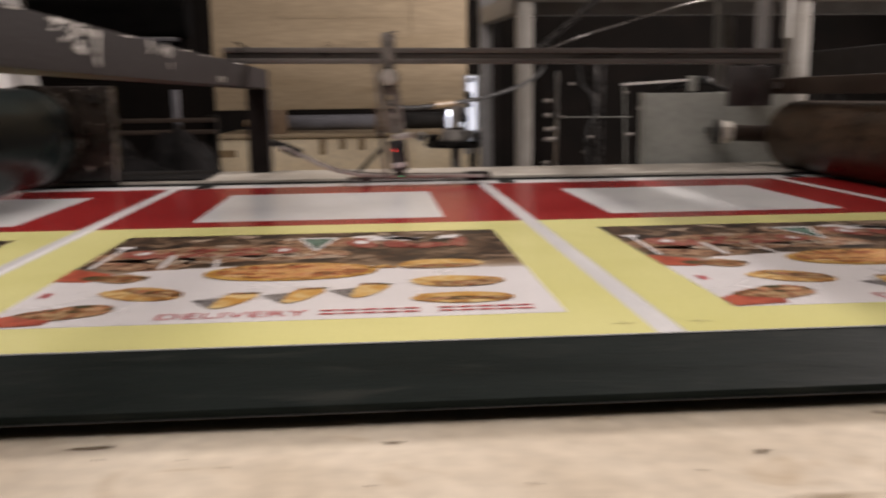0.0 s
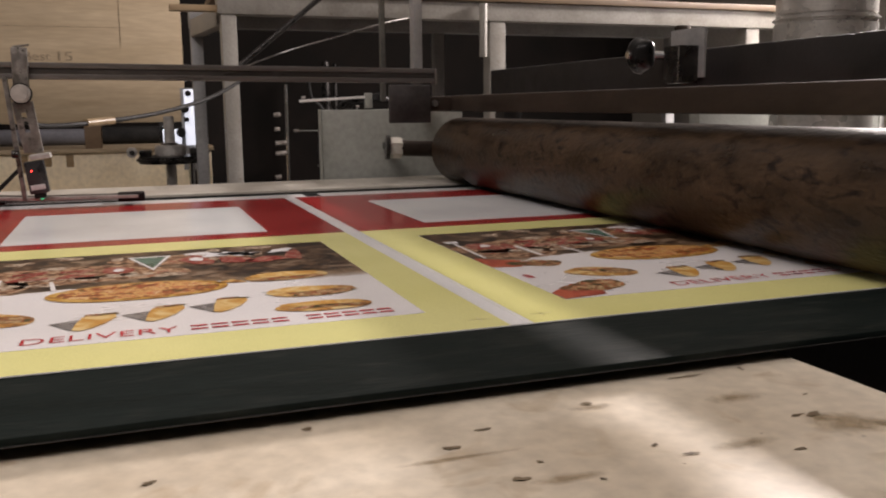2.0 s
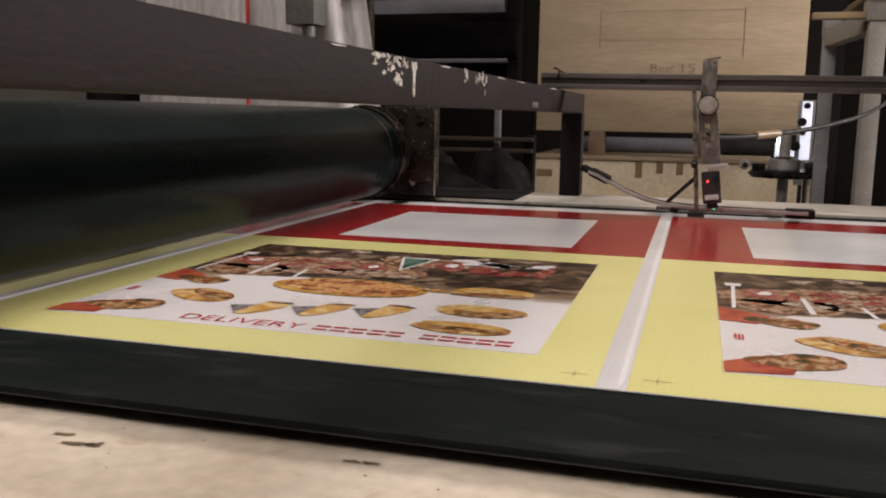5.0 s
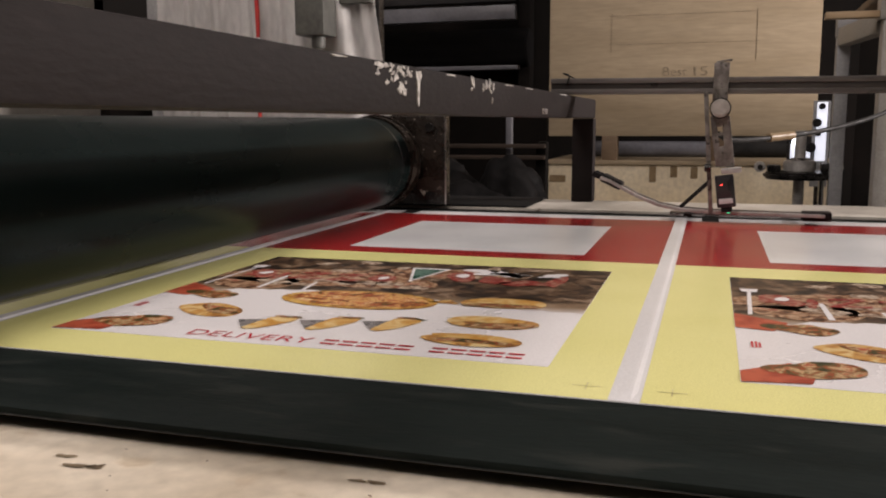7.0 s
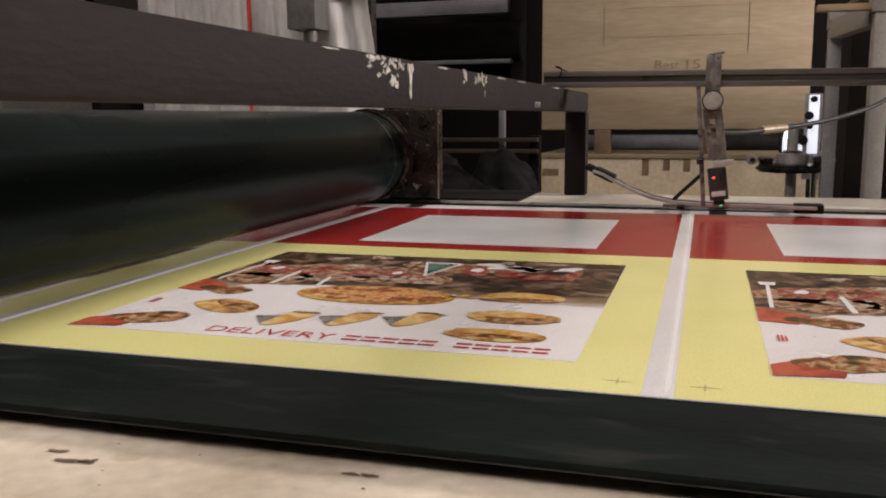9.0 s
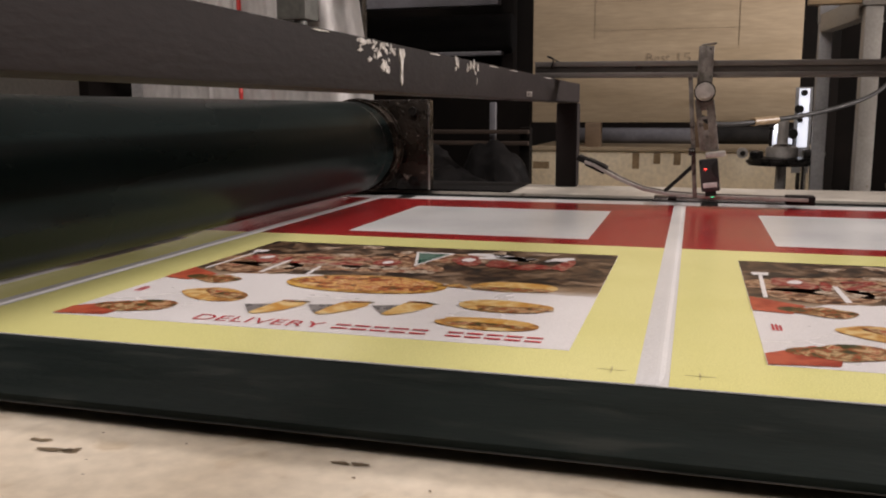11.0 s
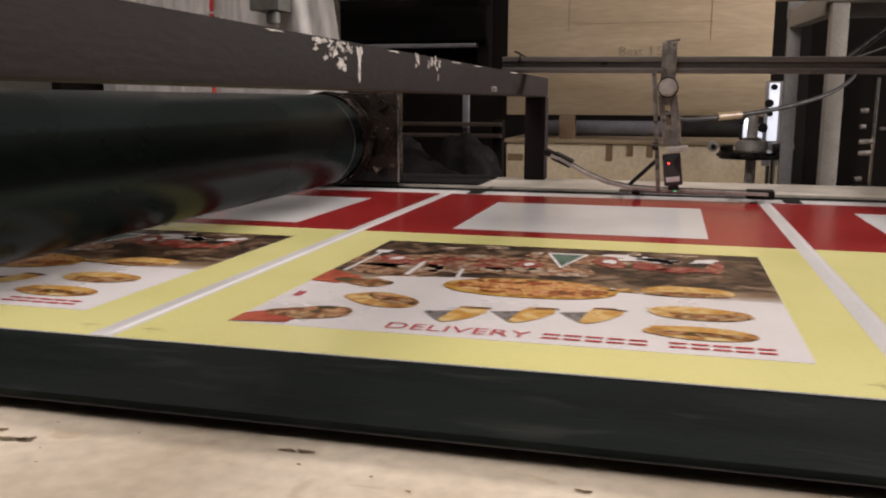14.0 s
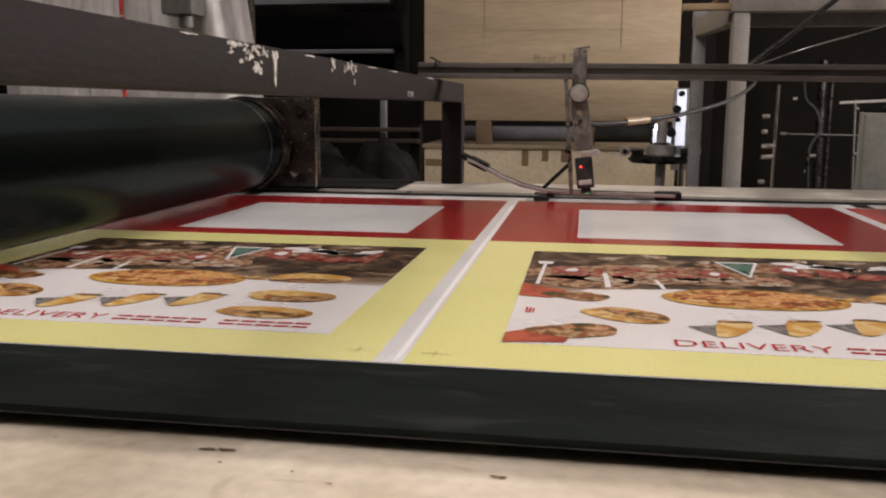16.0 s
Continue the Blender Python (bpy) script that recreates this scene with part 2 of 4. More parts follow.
M_BRIGHT = mat("bright_worn_steel", (0.40, 0.38, 0.36), (0.58, 0.56, 0.53), 0.45, 0.4, scale=40, fine=160, bump=0.1)
M_RUBBER = mat("black_rubber", (0.012, 0.012, 0.012), (0.025, 0.024, 0.023), 0.6, scale=30, bump=0.1, spec=0.15)
M_KNOB = mat("glossy_black_knob", (0.005, 0.005, 0.005), (0.010, 0.010, 0.010), 0.3, scale=30, bump=0, spec=0.22, rvar=0.05)
M_SENSOR = mat("black_plastic", (0.025, 0.025, 0.028), (0.045, 0.045, 0.048), 0.35, scale=30, fine=300, bump=0.08)
M_PALE = mat("pale_frame_paint", (0.40, 0.37, 0.32), (0.56, 0.53, 0.47), 0.4, scale=12, fine=90, bump=0.12, spots=(0.16, 0.13, 0.10), spot_scale=20, spot_at=0.66)
M_POST = mat("white_painted_steel", (0.29, 0.272, 0.240), (0.38, 0.362, 0.330), 0.45, scale=10, fine=120, bump=0.12, spots=(0.22, 0.19, 0.15), spot_scale=24, spot_at=0.68)
M_GREYPOST = mat("grey_painted_steel", (0.26, 0.26, 0.26), (0.36, 0.36, 0.36), 0.45, 0.2, scale=10, fine=120, bump=0.1)
M_PLY = mat("plywood", (0.315, 0.245, 0.155), (0.385, 0.305, 0.202), 0.6, scale=5, fine=60, bump=0.06, stretch=(0.25, 1, 2.0), spots=(0.275, 0.21, 0.128), spot_scale=9, spot_at=0.60, spot_soft=0.2)
M_CREAM = mat("cream_board", (0.70, 0.60, 0.42), (0.80, 0.70, 0.52), 0.55, scale=6, fine=60, bump=0.08)
M_PENCIL = mat("pencil_grey", (0.15, 0.115, 0.075), (0.30, 0.235, 0.155), 0.6, scale=60, bump=0)
M_TAPE = mat("brown_tape", (0.22, 0.155, 0.085), (0.30, 0.215, 0.12), 0.4, scale=30, bump=0.05)
M_WOOD = mat("raw_timber", (0.40, 0.28, 0.16), (0.52, 0.39, 0.24), 0.6, scale=10, fine=80, bump=0.2, stretch=(0.3, 1, 1))
M_PLANK = mat("old_plank", (0.13, 0.085, 0.05), (0.22, 0.15, 0.09), 0.65, scale=10, fine=80, bump=0.2, stretch=(0.3, 1, 1))
M_WRAPFILM = mat("clear_wrap", (0.20, 0.19, 0.18), (0.50, 0.48, 0.46), 0.2, scale=30, fine=60, bump=0.6, coat=0.4)
M_GBOX = mat("grey_green_sheet_metal", (0.30, 0.31, 0.28), (0.38, 0.39, 0.36), 0.42, 0.1, scale=7, fine=90, bump=0.08)
M_SHEET = mat("white_plastic_sheeting", (0.78, 0.76, 0.74), (0.88, 0.86, 0.84), 0.4, scale=9, fine=60, bump=0.2, stretch=(1, 1, 0.3))
M_REDCABLE = mat("red_cable", (0.45, 0.03, 0.03), (0.55, 0.05, 0.04), 0.4, scale=30, bump=0)
M_HANGER = mat("dusty_grey_plate", (0.045, 0.042, 0.042), (0.085, 0.078, 0.076), 0.7, scale=18, fine=160, bump=0.3, spec=0.2)
M_SWITCH = mat("grey_switch_box", (0.075, 0.075, 0.068), (0.12, 0.12, 0.105), 0.5, scale=30, bump=0.1)
M_BAG = mat("black_plastic_bag", (0.004, 0.004, 0.004), (0.011, 0.010, 0.010), 0.6, scale=20, fine=60, bump=0.3, spec=0.04)
M_TIN = mat("tin_plate", (0.40, 0.39, 0.37), (0.52, 0.51, 0.48), 0.3, 0.5, scale=8, fine=80, bump=0.08)
# kept pale so that bounced light lifts the darks
M_WALL = mat("pale_bounce_wall", (0.42, 0.40, 0.36), (0.52, 0.49, 0.45), 0.85, scale=1.5, fine=40, bump=0.2)
# deep shade put into the base colour, far darker than real panels
M_SHADE_BLACK = mat("shade_black_panel", (0.004, 0.0035, 0.003), (0.010, 0.008, 0.007), 0.9, scale=4, fine=60, bump=0.15, spec=0.08)
# unseen south wall, darkened to give the rollers a dark reflection
M_WALL_UNSEEN_DARK = mat("unseen_dark_wall", (0.05, 0.045, 0.04), (0.09, 0.08, 0.07), 0.85, scale=1.5, fine=40, bump=0.2)
M_FLOOR = mat("dirty_concrete", (0.13, 0.12, 0.11), (0.21, 0.19, 0.17), 0.7, scale=2.0, fine=60, bump=0.25, spots=(0.06, 0.05, 0.045), spot_scale=4)
M_CEIL = mat("grey_ceiling", (0.52, 0.50, 0.47), (0.62, 0.60, 0.57), 0.85, scale=2, fine=40, bump=0.1)
M_LABEL = mat("white_label", (0.62, 0.60, 0.60), (0.72, 0.70, 0.70), 0.4, scale=40, bump=0)
M_LED_R = glow("red_led", (1.0, 0.04, 0.03), 6.0)
M_LED_G = glow("green_led", (0.05, 1.0, 0.45), 0.9)
M_LAMP = glow("lamp_glass", (0.93, 0.95, 1.0), 4.0)
M_LITPANEL = glow("lit_panel", (0.86, 0.88, 1.0), 0.8)
M_BLUEGREY = mat("blue_grey_cover", (0.10, 0.10, 0.11), (0.16, 0.16, 0.18), 0.45, scale=8, fine=60, bump=0.2)


# ---- building helpers ----
def thing(name, at, label, category, group="", kind=""):
    ob = new(name)
    ob.location = at
    return tagged(ob, label, category, group, kind)


def mesh_of(name, bm, material, smooth=None):
    me = bpy.data.meshes.new(name)
    bm.to_mesh(me)
    bm.free()
    me.materials.append(material)
    if smooth:
        for p in me.polygons:
            p.use_smooth = True
        me.set_sharp_from_angle(angle=radians(smooth))
    return me


def part(name, bm, material, parent, label="", smooth=35):
    """bm in world metres, linked as one mesh under a thing (an Empty) or under a part."""
    ob = new(name, mesh_of(name, bm, material, smooth))
    ob.parent = parent
    if parent.data is None:
        ob.matrix_parent_inverse = Matrix.Translation(-parent.location)
    if label:
        ob["label"] = label
    return ob


def solid(name, bm, material, label="", category="", kind="", group="", smooth=35):
    return tagged(new(name, mesh_of(name, bm, material, smooth)), label, category, group, kind)


def box(x0, x1, y0, y1, z0, z1, bevel=0.002, bm=None):
    tmp = bmesh.new()
    bmesh.ops.create_cube(tmp, size=1)
    for v in tmp.verts:
        v.co = Vector(((x0 + x1) / 2 + v.co.x * (x1 - x0), (y0 + y1) / 2 + v.co.y * (y1 - y0), (z0 + z1) / 2 + v.co.z * (z1 - z0)))
    if bevel:
        bmesh.ops.bevel(tmp, geom=tmp.edges[:], offset=min(bevel, 0.4 * min(x1 - x0, y1 - y0, z1 - z0)), segments=2, affect="EDGES", profile=0.6)
    return join(bm, tmp)


def join(bm, tmp):
    if bm is None:
        return tmp
    me = bpy.data.meshes.new("tmp")
    tmp.to_mesh(me)
    tmp.free()
    bm.from_mesh(me)
    bpy.data.meshes.remove(me)
    return bm


def rod(a, b, r, seg=24, r2=None, bevel=0.0, bm=None):
    a, b = Vector(a), Vector(b)
    tmp = bmesh.new()
    bmesh.ops.create_cone(tmp, cap_ends=True, segments=seg, radius1=r, radius2=r if r2 is None else r2, depth=(b - a).length)
    if bevel:
        rim = [e for e in tmp.edges if abs(e.verts[0].co.z - e.verts[1].co.z) < 1e-6]
        bmesh.ops.bevel(tmp, geom=rim, offset=bevel, segments=2, affect="EDGES")
    bmesh.ops.transform(tmp, matrix=Matrix.Translation((a + b) / 2) @ (b - a).to_track_quat("Z", "Y").to_matrix().to_4x4(), verts=tmp.verts[:])
    return join(bm, tmp)


def bar(a, b, w, h, bevel=0.0015, bm=None):
    """A square bar from a to b, w across and h high."""
    a, b = Vector(a), Vector(b)
    tmp = box(-w / 2, w / 2, -h / 2, h / 2, -(b - a).length / 2, (b - a).length / 2, bevel)
    bmesh.ops.transform(tmp, matrix=Matrix.Translation((a + b) / 2) @ (b - a).to_track_quat("Z", "Y").to_matrix().to_4x4(), verts=tmp.verts[:])
    return join(bm, tmp)


def tube(points, r, seg=10, bm=None):
    """A bent round cable through the points, smoothed."""
    p = [Vector(q) for q in points]
    fine = []
    for i in range(len(p) - 1):
        a, b, c, d = p[max(i - 1, 0)], p[i], p[i + 1], p[min(i + 2, len(p) - 1)]
        for k in range(6):
            t = k / 6
            fine.append(0.5 * (2 * b + (c - a) * t + (2 * a - 5 * b + 4 * c - d) * t * t + (3 * b - a - 3 * c + d) * t ** 3))
    fine.append(p[-1])
    tmp, rings = bmesh.new(), []
    for i, q in enumerate(fine):
        d = (fine[min(i + 1, len(fine) - 1)] - fine[max(i - 1, 0)]).normalized()
        m = d.to_track_quat("Z", "Y").to_matrix()
        rings.append([tmp.verts.new(q + m @ Vector((r * math.cos(2 * math.pi * k / seg), r * math.sin(2 * math.pi * k / seg), 0))) for k in range(seg)])
    for a, b in zip(rings, rings[1:]):
        for k in range(seg):
            tmp.faces.new((a[k], a[(k + 1) % seg], b[(k + 1) % seg], b[k]))
    tmp.faces.new(rings[0][::-1])
    tmp.faces.new(rings[-1])
    return join(bm, tmp)


def flat(points, z, bm=None):
    """One flat printed patch at height z."""
    bm = bm or bmesh.new()
    f = bm.faces.new([bm.verts.new((x, y, z)) for x, y in points])
    if f.normal.z < 0 or sum((a[0] * b[1] - b[0] * a[1]) for a, b in zip(points, points[1:] + points[:1])) < 0:
        f.normal_flip()
    return bm


def rect(x0, x1, y0, y1):
    return [(x0, y0), (x1, y0), (x1, y1), (x0, y1)]


def blob(cx, cy, rx, ry, seed, n=28, rough=0.12, turn=0.0):
    """An uneven oval outline."""
    rnd = random.Random(seed)
    ph = [rnd.uniform(0, 6.28) for _ in range(4)]
    out = []
    for k in range(n):
        a = 2 * math.pi * k / n
        s = 1 + rough * sum(math.sin((j + 2) * a + ph[j]) / (j + 1.5) for j in range(4))
        x, y = rx * s * math.cos(a), ry * s * math.sin(a)
        c, d = math.cos(turn), math.sin(turn)
        out.append((cx + x * c - y * d, cy + x * d + y * c))
    return out


# ---- room ----
def room():
    solid("floor", box(-4.0, 5.0, -3.0, 7.0, -0.1, 0.0, 0), M_FLOOR, "dirty grey concrete workshop floor", "floor", "structure")
    solid("ceiling", box(-4.2, 5.2, -3.2, 7.2, 3.4, 3.5, 0), M_CEIL, "plain grey workshop ceiling", "ceiling", "structure")
    # walls out of view: pale ones bounce light, the south one darkens reflections
    for name, b in (("wall_north", (-4.2, 5.2, 7.0, 7.2)), ("wall_south", (-4.2, 5.2, -3.2, -3.0)), ("wall_west", (-4.2, -4.0, -3.0, 7.0)), ("wall_east", (5.0, 5.2, -3.0, 7.0))):
        solid(name, box(*b, 0.0, 3.4, 0), M_WALL_UNSEEN_DARK if name == "wall_south" else M_WALL, "grey plastered workshop wall, tone set for bounce and reflection", "wall", "structure")


room()


# ---- machine: bed, table, frame ----
def machine():
    bed = thing("machine_bed", (0, 0.95, 0), "black steel bed of a bag-making machine", "machine bed")
    plate = part("bed_plate", box(-3.0, 3.0, 0.389, 1.495, 0.8943, 0.899, 0.0012), M_BED, bed, "smooth black steel plate with a worn front edge")
    part("worn_edge", box(-3.0, 3.0, 0.3881, 0.3889, 0.8944, 0.8951, 0.0003), M_WORN, plate, "rubbed bare steel edge")
    part("body", box(-2.9, 2.9, 0.46, 1.488, 0.12, 0.8940, 0.001), M_BEAM_D, bed)
    for x in (-2.4, 0, 2.4):
        for y in (0.55, 1.4):
            part("foot", box(x - 0.05, x + 0.05, y - 0.05, y + 0.05, 0.0, 0.1195, 0.004), M_BEAM_D, bed)
    fr = thing("side_frame", (0, 1.6, 0.889), "pale painted steel side rail of the machine", "frame rail")
    part("rail_top", box(-2.7, 2.7, 1.505, 1.690, 0.889, 0.905, 0.003), M_PALE, fr)
    part("rail_wall", box(-2.7, 2.7, 1.515, 1.680, 0.0, 0.8885, 0.003), M_BEAM_D, fr, "black steel wall under the rail")
    part("black_mat", box(-1.30, -0.345, 1.507, 1.688, 0.9053, 0.9085, 0.001), M_NEARBLACK, fr, "black rubber mat")
    part("inner_lip", box(-2.7, 2.7, 1.4965, 1.5045, 0.889, 0.9005, 0.001), M_DARKSTEEL, fr)
    t = thing("work_table", (-0.6, -0.1, 0), "low work table with a stained cream top beside the machine", "table")
    top = part("tabletop", box(-1.9, 0.512, -0.62, 0.44, 0.859, 0.887, 0.003), M_TABLE, t, "cream laminate top with brown grease stains")
    for x in (-1.8, 0.42):
        for y in (-0.55, 0.36):
            part("leg", box(x - 0.025, x + 0.025, y - 0.025, y + 0.025, 0.0, 0.8585, 0.003), M_GREYPOST, t)
    stain = [(-0.346, 0.3665, 0.006, 0.0022, 1), (-0.332, 0.3575, 0.010, 0.0022, 2), (-0.322, 0.359, 0.004, 0.004, 21), (-0.192, 0.380, 0.004, 0.0022, 3), (-0.183, 0.3805, 0.004, 0.0025, 4),
             (-0.180, 0.366, 0.0015, 0.001, 5), (0.190, 0.384, 0.004, 0.002, 6), (0.251, 0.334, 0.0042, 0.0026, 7), (0.274, 0.351, 0.004, 0.0016, 8), (0.267, 0.290, 0.0048, 0.0022, 9),
             (0.283, 0.304, 0.0018, 0.0014, 10), (0.301, 0.277, 0.0016, 0.0014, 11), (0.354, 0.287, 0.0045, 0.0014, 12), (0.406, 0.273, 0.0032, 0.0016, 13), (0.344, 0.302, 0.002, 0.0016, 14),
             (0.112, 0.345, 0.0035, 0.002, 15), (0.359, 0.404, 0.007, 0.0012, 16), (0.385, 0.398, 0.006, 0.0012, 17), (0.422, 0.387, 0.011, 0.0014, 18), (0.268, 0.408, 0.003, 0.0016, 19),
             (0.446, 0.308, 0.006, 0.0028, 20), (0.437, 0.310, 0.005, 0.0014, 22), (0.463, 0.388, 0.001, 0.0035, 23), (0.342, 0.366, 0.005, 0.0018, 24), (-0.05, 0.372, 0.004, 0.0015, 25)]
    for x, y, a, b, sd in stain:
        part("grease_spot", flat(blob(x, y - 0.0042, 0.85 * a, 0.85 * b, sd, 18, 0.45), 0.8876), M_GREASE, top, "dark dried grease spot", smooth=None)
    rnd = random.Random(8)
    soft = [(0.452, 0.292, 0.026, 0.017), (0.447, 0.303, 0.014, 0.010), (0.470, 0.285, 0.018, 0.010), (0.425, 0.345, 0.020, 0.010), (0.248, 0.322, 0.034, 0.0035), (0.29, 0.283, 0.026, 0.006),
            (0.342, 0.36, 0.016, 0.005), (0.385, 0.288, 0.020, 0.008), (0.12, 0.30, 0.024, 0.006), (-0.20, 0.30, 0.024, 0.006)]
    for k, (x, y, a, b) in enumerate(soft):
        part("brown_stain", flat(blob(0, 0, a, b, k, 24, 0.12), 0.0), M_GREASE2, top, "spread brown stain", smooth=None).location = (x, y - 0.0042, 0.8872 + 0.00002 * k)
    for k in range(34):
        part("grease_spot", flat(blob(rnd.uniform(-0.5, 0.5), rnd.uniform(0.16, 0.385), rnd.uniform(0.0006, 0.0017), rnd.uniform(0.0004, 0.0010), k, 12, 0.3), 0.8877), M_GREASE, top, "dark dried grease spot", smooth=None)


machine()


# ---- the printed film ----
PITCH, ZF = 0.5, 0.9
V0, VM, V1, VE = 0.490, 0.978, 1.411, 1.463


def letters(text, x0, x1, y0, y1, z):
    c = bpy.data.curves.new("letters", "FONT")
    c.body, c.size, c.offset, c.resolution_u = text, 1.0, -0.008, 3
    ob = bpy.data.objects.new("letters", c)
    scene.collection.objects.link(ob)
    bpy.context.view_layer.update()
    me = bpy.data.meshes.new_from_object(ob.evaluated_get(bpy.context.evaluated_depsgraph_get()))
    bpy.data.objects.remove(ob)
    bm = bmesh.new()
    bm.from_mesh(me)
    bpy.data.meshes.remove(me)
    xs, ys = [v.co.x for v in bm.verts], [v.co.y for v in bm.verts]
    for v in bm.verts:
        v.co = Vector((x0 + (v.co.x - min(xs)) / (max(xs) - min(xs)) * (x1 - x0), y0 + (v.co.y - min(ys)) / (max(ys) - min(ys)) * (y1 - y0), z))
    return bm


def film():
    f = thing("printed_film", (0, 0, ZF), "glossy plastic film printed with red and yellow pizza bags", "plastic film")
    bm = bmesh.new()
    for k in range(-5, 5):
        for j, (a, b) in enumerate(((0.0, 0.25), (0.25, 0.5))):
            box(k * PITCH + a, k * PITCH + b, V0, VE, ZF - 0.0006, ZF, 0, bm)
    bmesh.ops.remove_doubles(bm, verts=bm.verts[:], dist=1e-5)
    inner = [x for x in bm.faces if abs(x.normal.x) > 0.9 and -2.49 < x.calc_center_median().x < 2.49]
    bmesh.ops.delete(bm, geom=inner, context="FACES_ONLY")
    web = part("film_web", bm, M_FILM, f, "white base film", smooth=None)
    for k in range(-5, 5):
        bm, prof = bmesh.new(), ((0.0, 0.0002), (0.004, 0.0005), (0.0105, 0.0010), (0.0125, 0.0010), (0.0155, 0.0002))
        rows = [[bm.verts.new((k * PITCH + x, y, ZF + h)) for x, h in prof] for y in (V0 + 0.02, 0.75, 1.1, VE - 0.02)]
        for y, at in ((V0 + 0.001, 0), (VE - 0.001, len(rows))):
            rows.insert(at if at == 0 else len(rows), [bm.verts.new((k * PITCH + x, y, ZF + 0.0002)) for x, h in prof])
        for ra, rb in zip(rows, rows[1:]):
            for i in range(len(prof) - 1):
                bm.faces.new((ra[i], ra[i + 1], rb[i + 1], rb[i]))
        part("seam", bm, M_FILM, web, "slightly raised white seam between two bags", smooth=None)
    z = [ZF + 0.00015 * k for k in range(1, 9)]
    art = []

    def ink(name, points_list, level, material, label=""):
        for pts in points_list:
            if level > 1:
                pts = [(min(max(x, 0.0728), 0.4562), min(max(y, 0.5475), 0.9145)) for x, y in pts]
            art.append((name, mesh_of(name, flat(pts, z[level]), material), label))

    ink("yellow_field", [rect(0.018, 0.5, V0 + 0.001, VM)], 0, M_YELLOW, "pale yellow printed field")
    ink("red_field", [rect(0.018, 0.5, VM, V1)], 0, M_RED, "deep red printed field")
    ink("blank_window", [rect(0.1165, 0.413, 1.020, 1.309)], 1, M_WINDOW, "unprinted white rectangle")
    ink("registration_mark", [rect(0.040, 0.066, 1.416, 1.461)], 1, M_MARK, "black registration mark")
    ink("crop_mark", [rect(0.034, 0.0348, 0.507, 0.521), rect(0.026, 0.043, 0.5135, 0.5145), rect(0.485, 0.4858, 0.507, 0.521), rect(0.477, 0.494, 0.5135, 0.5145)], 1, M_FAINT_INK, "fine cross mark")
    ink("picture_ground", [rect(0.0725, 0.4565, 0.547, 0.915)], 1, M_PHOTO_WHITE, "white ground of the printed picture")
    # dark scene across the top of the picture, with an uneven lower edge
    rnd = random.Random(5)
    low = [(0.0725, 0.692), (0.10, 0.708), (0.13, 0.725), (0.17, 0.735), (0.215, 0.740), (0.26, 0.740), (0.30, 0.735), (0.335, 0.722), (0.37, 0.710), (0.41, 0.706), (0.4565, 0.704)]
    edge = []
    for (xa, ya), (xb, yb) in zip(low, low[1:]):
        for k in range(4):
            edge.append((xa + (xb - xa) * k / 4, ya + (yb - ya) * k / 4 + rnd.uniform(-0.004, 0.004)))
    edge.append(low[-1])
    ink("dark_scene", [edge + [(0.4565, 0.915), (0.0725, 0.915)]], 2, M_PHOTO_DARK, "dark brown printed scene")
    ink("busy_scene", [blob(0.185, 0.80, 0.105, 0.050, 3, 40, 0.18), blob(0.30, 0.855, 0.06, 0.030, 4, 30, 0.2), blob(0.13, 0.76, 0.05, 0.028, 6, 30, 0.2)], 3, M_PHOTO_BUSY, "crowded printed food scene")
    pale = [blob(rnd.uniform(0.15, 0.40), rnd.uniform(0.84, 0.90), rnd.uniform(0.008, 0.022), rnd.uniform(0.006, 0.014), k, 16, 0.35) for k in range(9)]
    pale += [blob(rnd.uniform(0.13, 0.29), rnd.uniform(0.755, 0.79), rnd.uniform(0.012, 0.025), rnd.uniform(0.006, 0.012), 40 + k, 16, 0.3) for k in range(9)]
    ink("pale_patch", pale, 4, M_PALE_PHOTO, "pale patch of the picture")
    ink("white_blotch", [blob(0.340, 0.872, 0.030, 0.014, 58, 34, 0.45), blob(0.366, 0.860, 0.012, 0.012, 59, 24, 0.4), blob(0.405, 0.872, 0.014, 0.008, 57, 20, 0.4, 0.5)], 4, M_PHOTO_WHITE, "torn white blotch behind the red shapes")
    ink("white_stick", [[(0.0835, 0.74), (0.087, 0.74), (0.0895, 0.84), (0.0862, 0.84)], [(0.0815, 0.838), (0.0945, 0.838), (0.0960, 0.852), (0.0800, 0.852)],
                         [(0.143, 0.735), (0.148, 0.735), (0.146, 0.80), (0.142, 0.80)], [(0.190, 0.735), (0.194, 0.735), (0.189, 0.775), (0.186, 0.775)]], 5, M_PHOTO_WHITE)
    # maker's mark as plain red and green shapes
    logo = [blob(0.112, 0.806, 0.018, 0.022, 61, 24, 0.3), blob(0.137, 0.798, 0.005, 0.020, 62, 16, 0.2)]
    for k in range(2):
        x = 0.152 + 0.040 * k
        logo.append([(x, 0.824), (x + 0.028, 0.830), (x + 0.030, 0.822), (x + 0.010, 0.796), (x + 0.032, 0.800), (x + 0.031, 0.790), (x - 0.002, 0.786), (x - 0.003, 0.793), (x + 0.018, 0.818), (x, 0.815)])
    logo += [blob(0.242, 0.812, 0.014, 0.018, 63, 24, 0.12), blob(0.316, 0.842, 0.014, 0.028, 64, 28, 0.3), blob(0.352, 0.830, 0.015, 0.020, 65, 24, 0.25), blob(0.382, 0.822, 0.018, 0.016, 66, 24, 0.3), blob(0.412, 0.838, 0.008, 0.030, 67, 20, 0.3)]
    ink("logo_shape", logo, 5, M_LOGO, "plain red script-like shape")
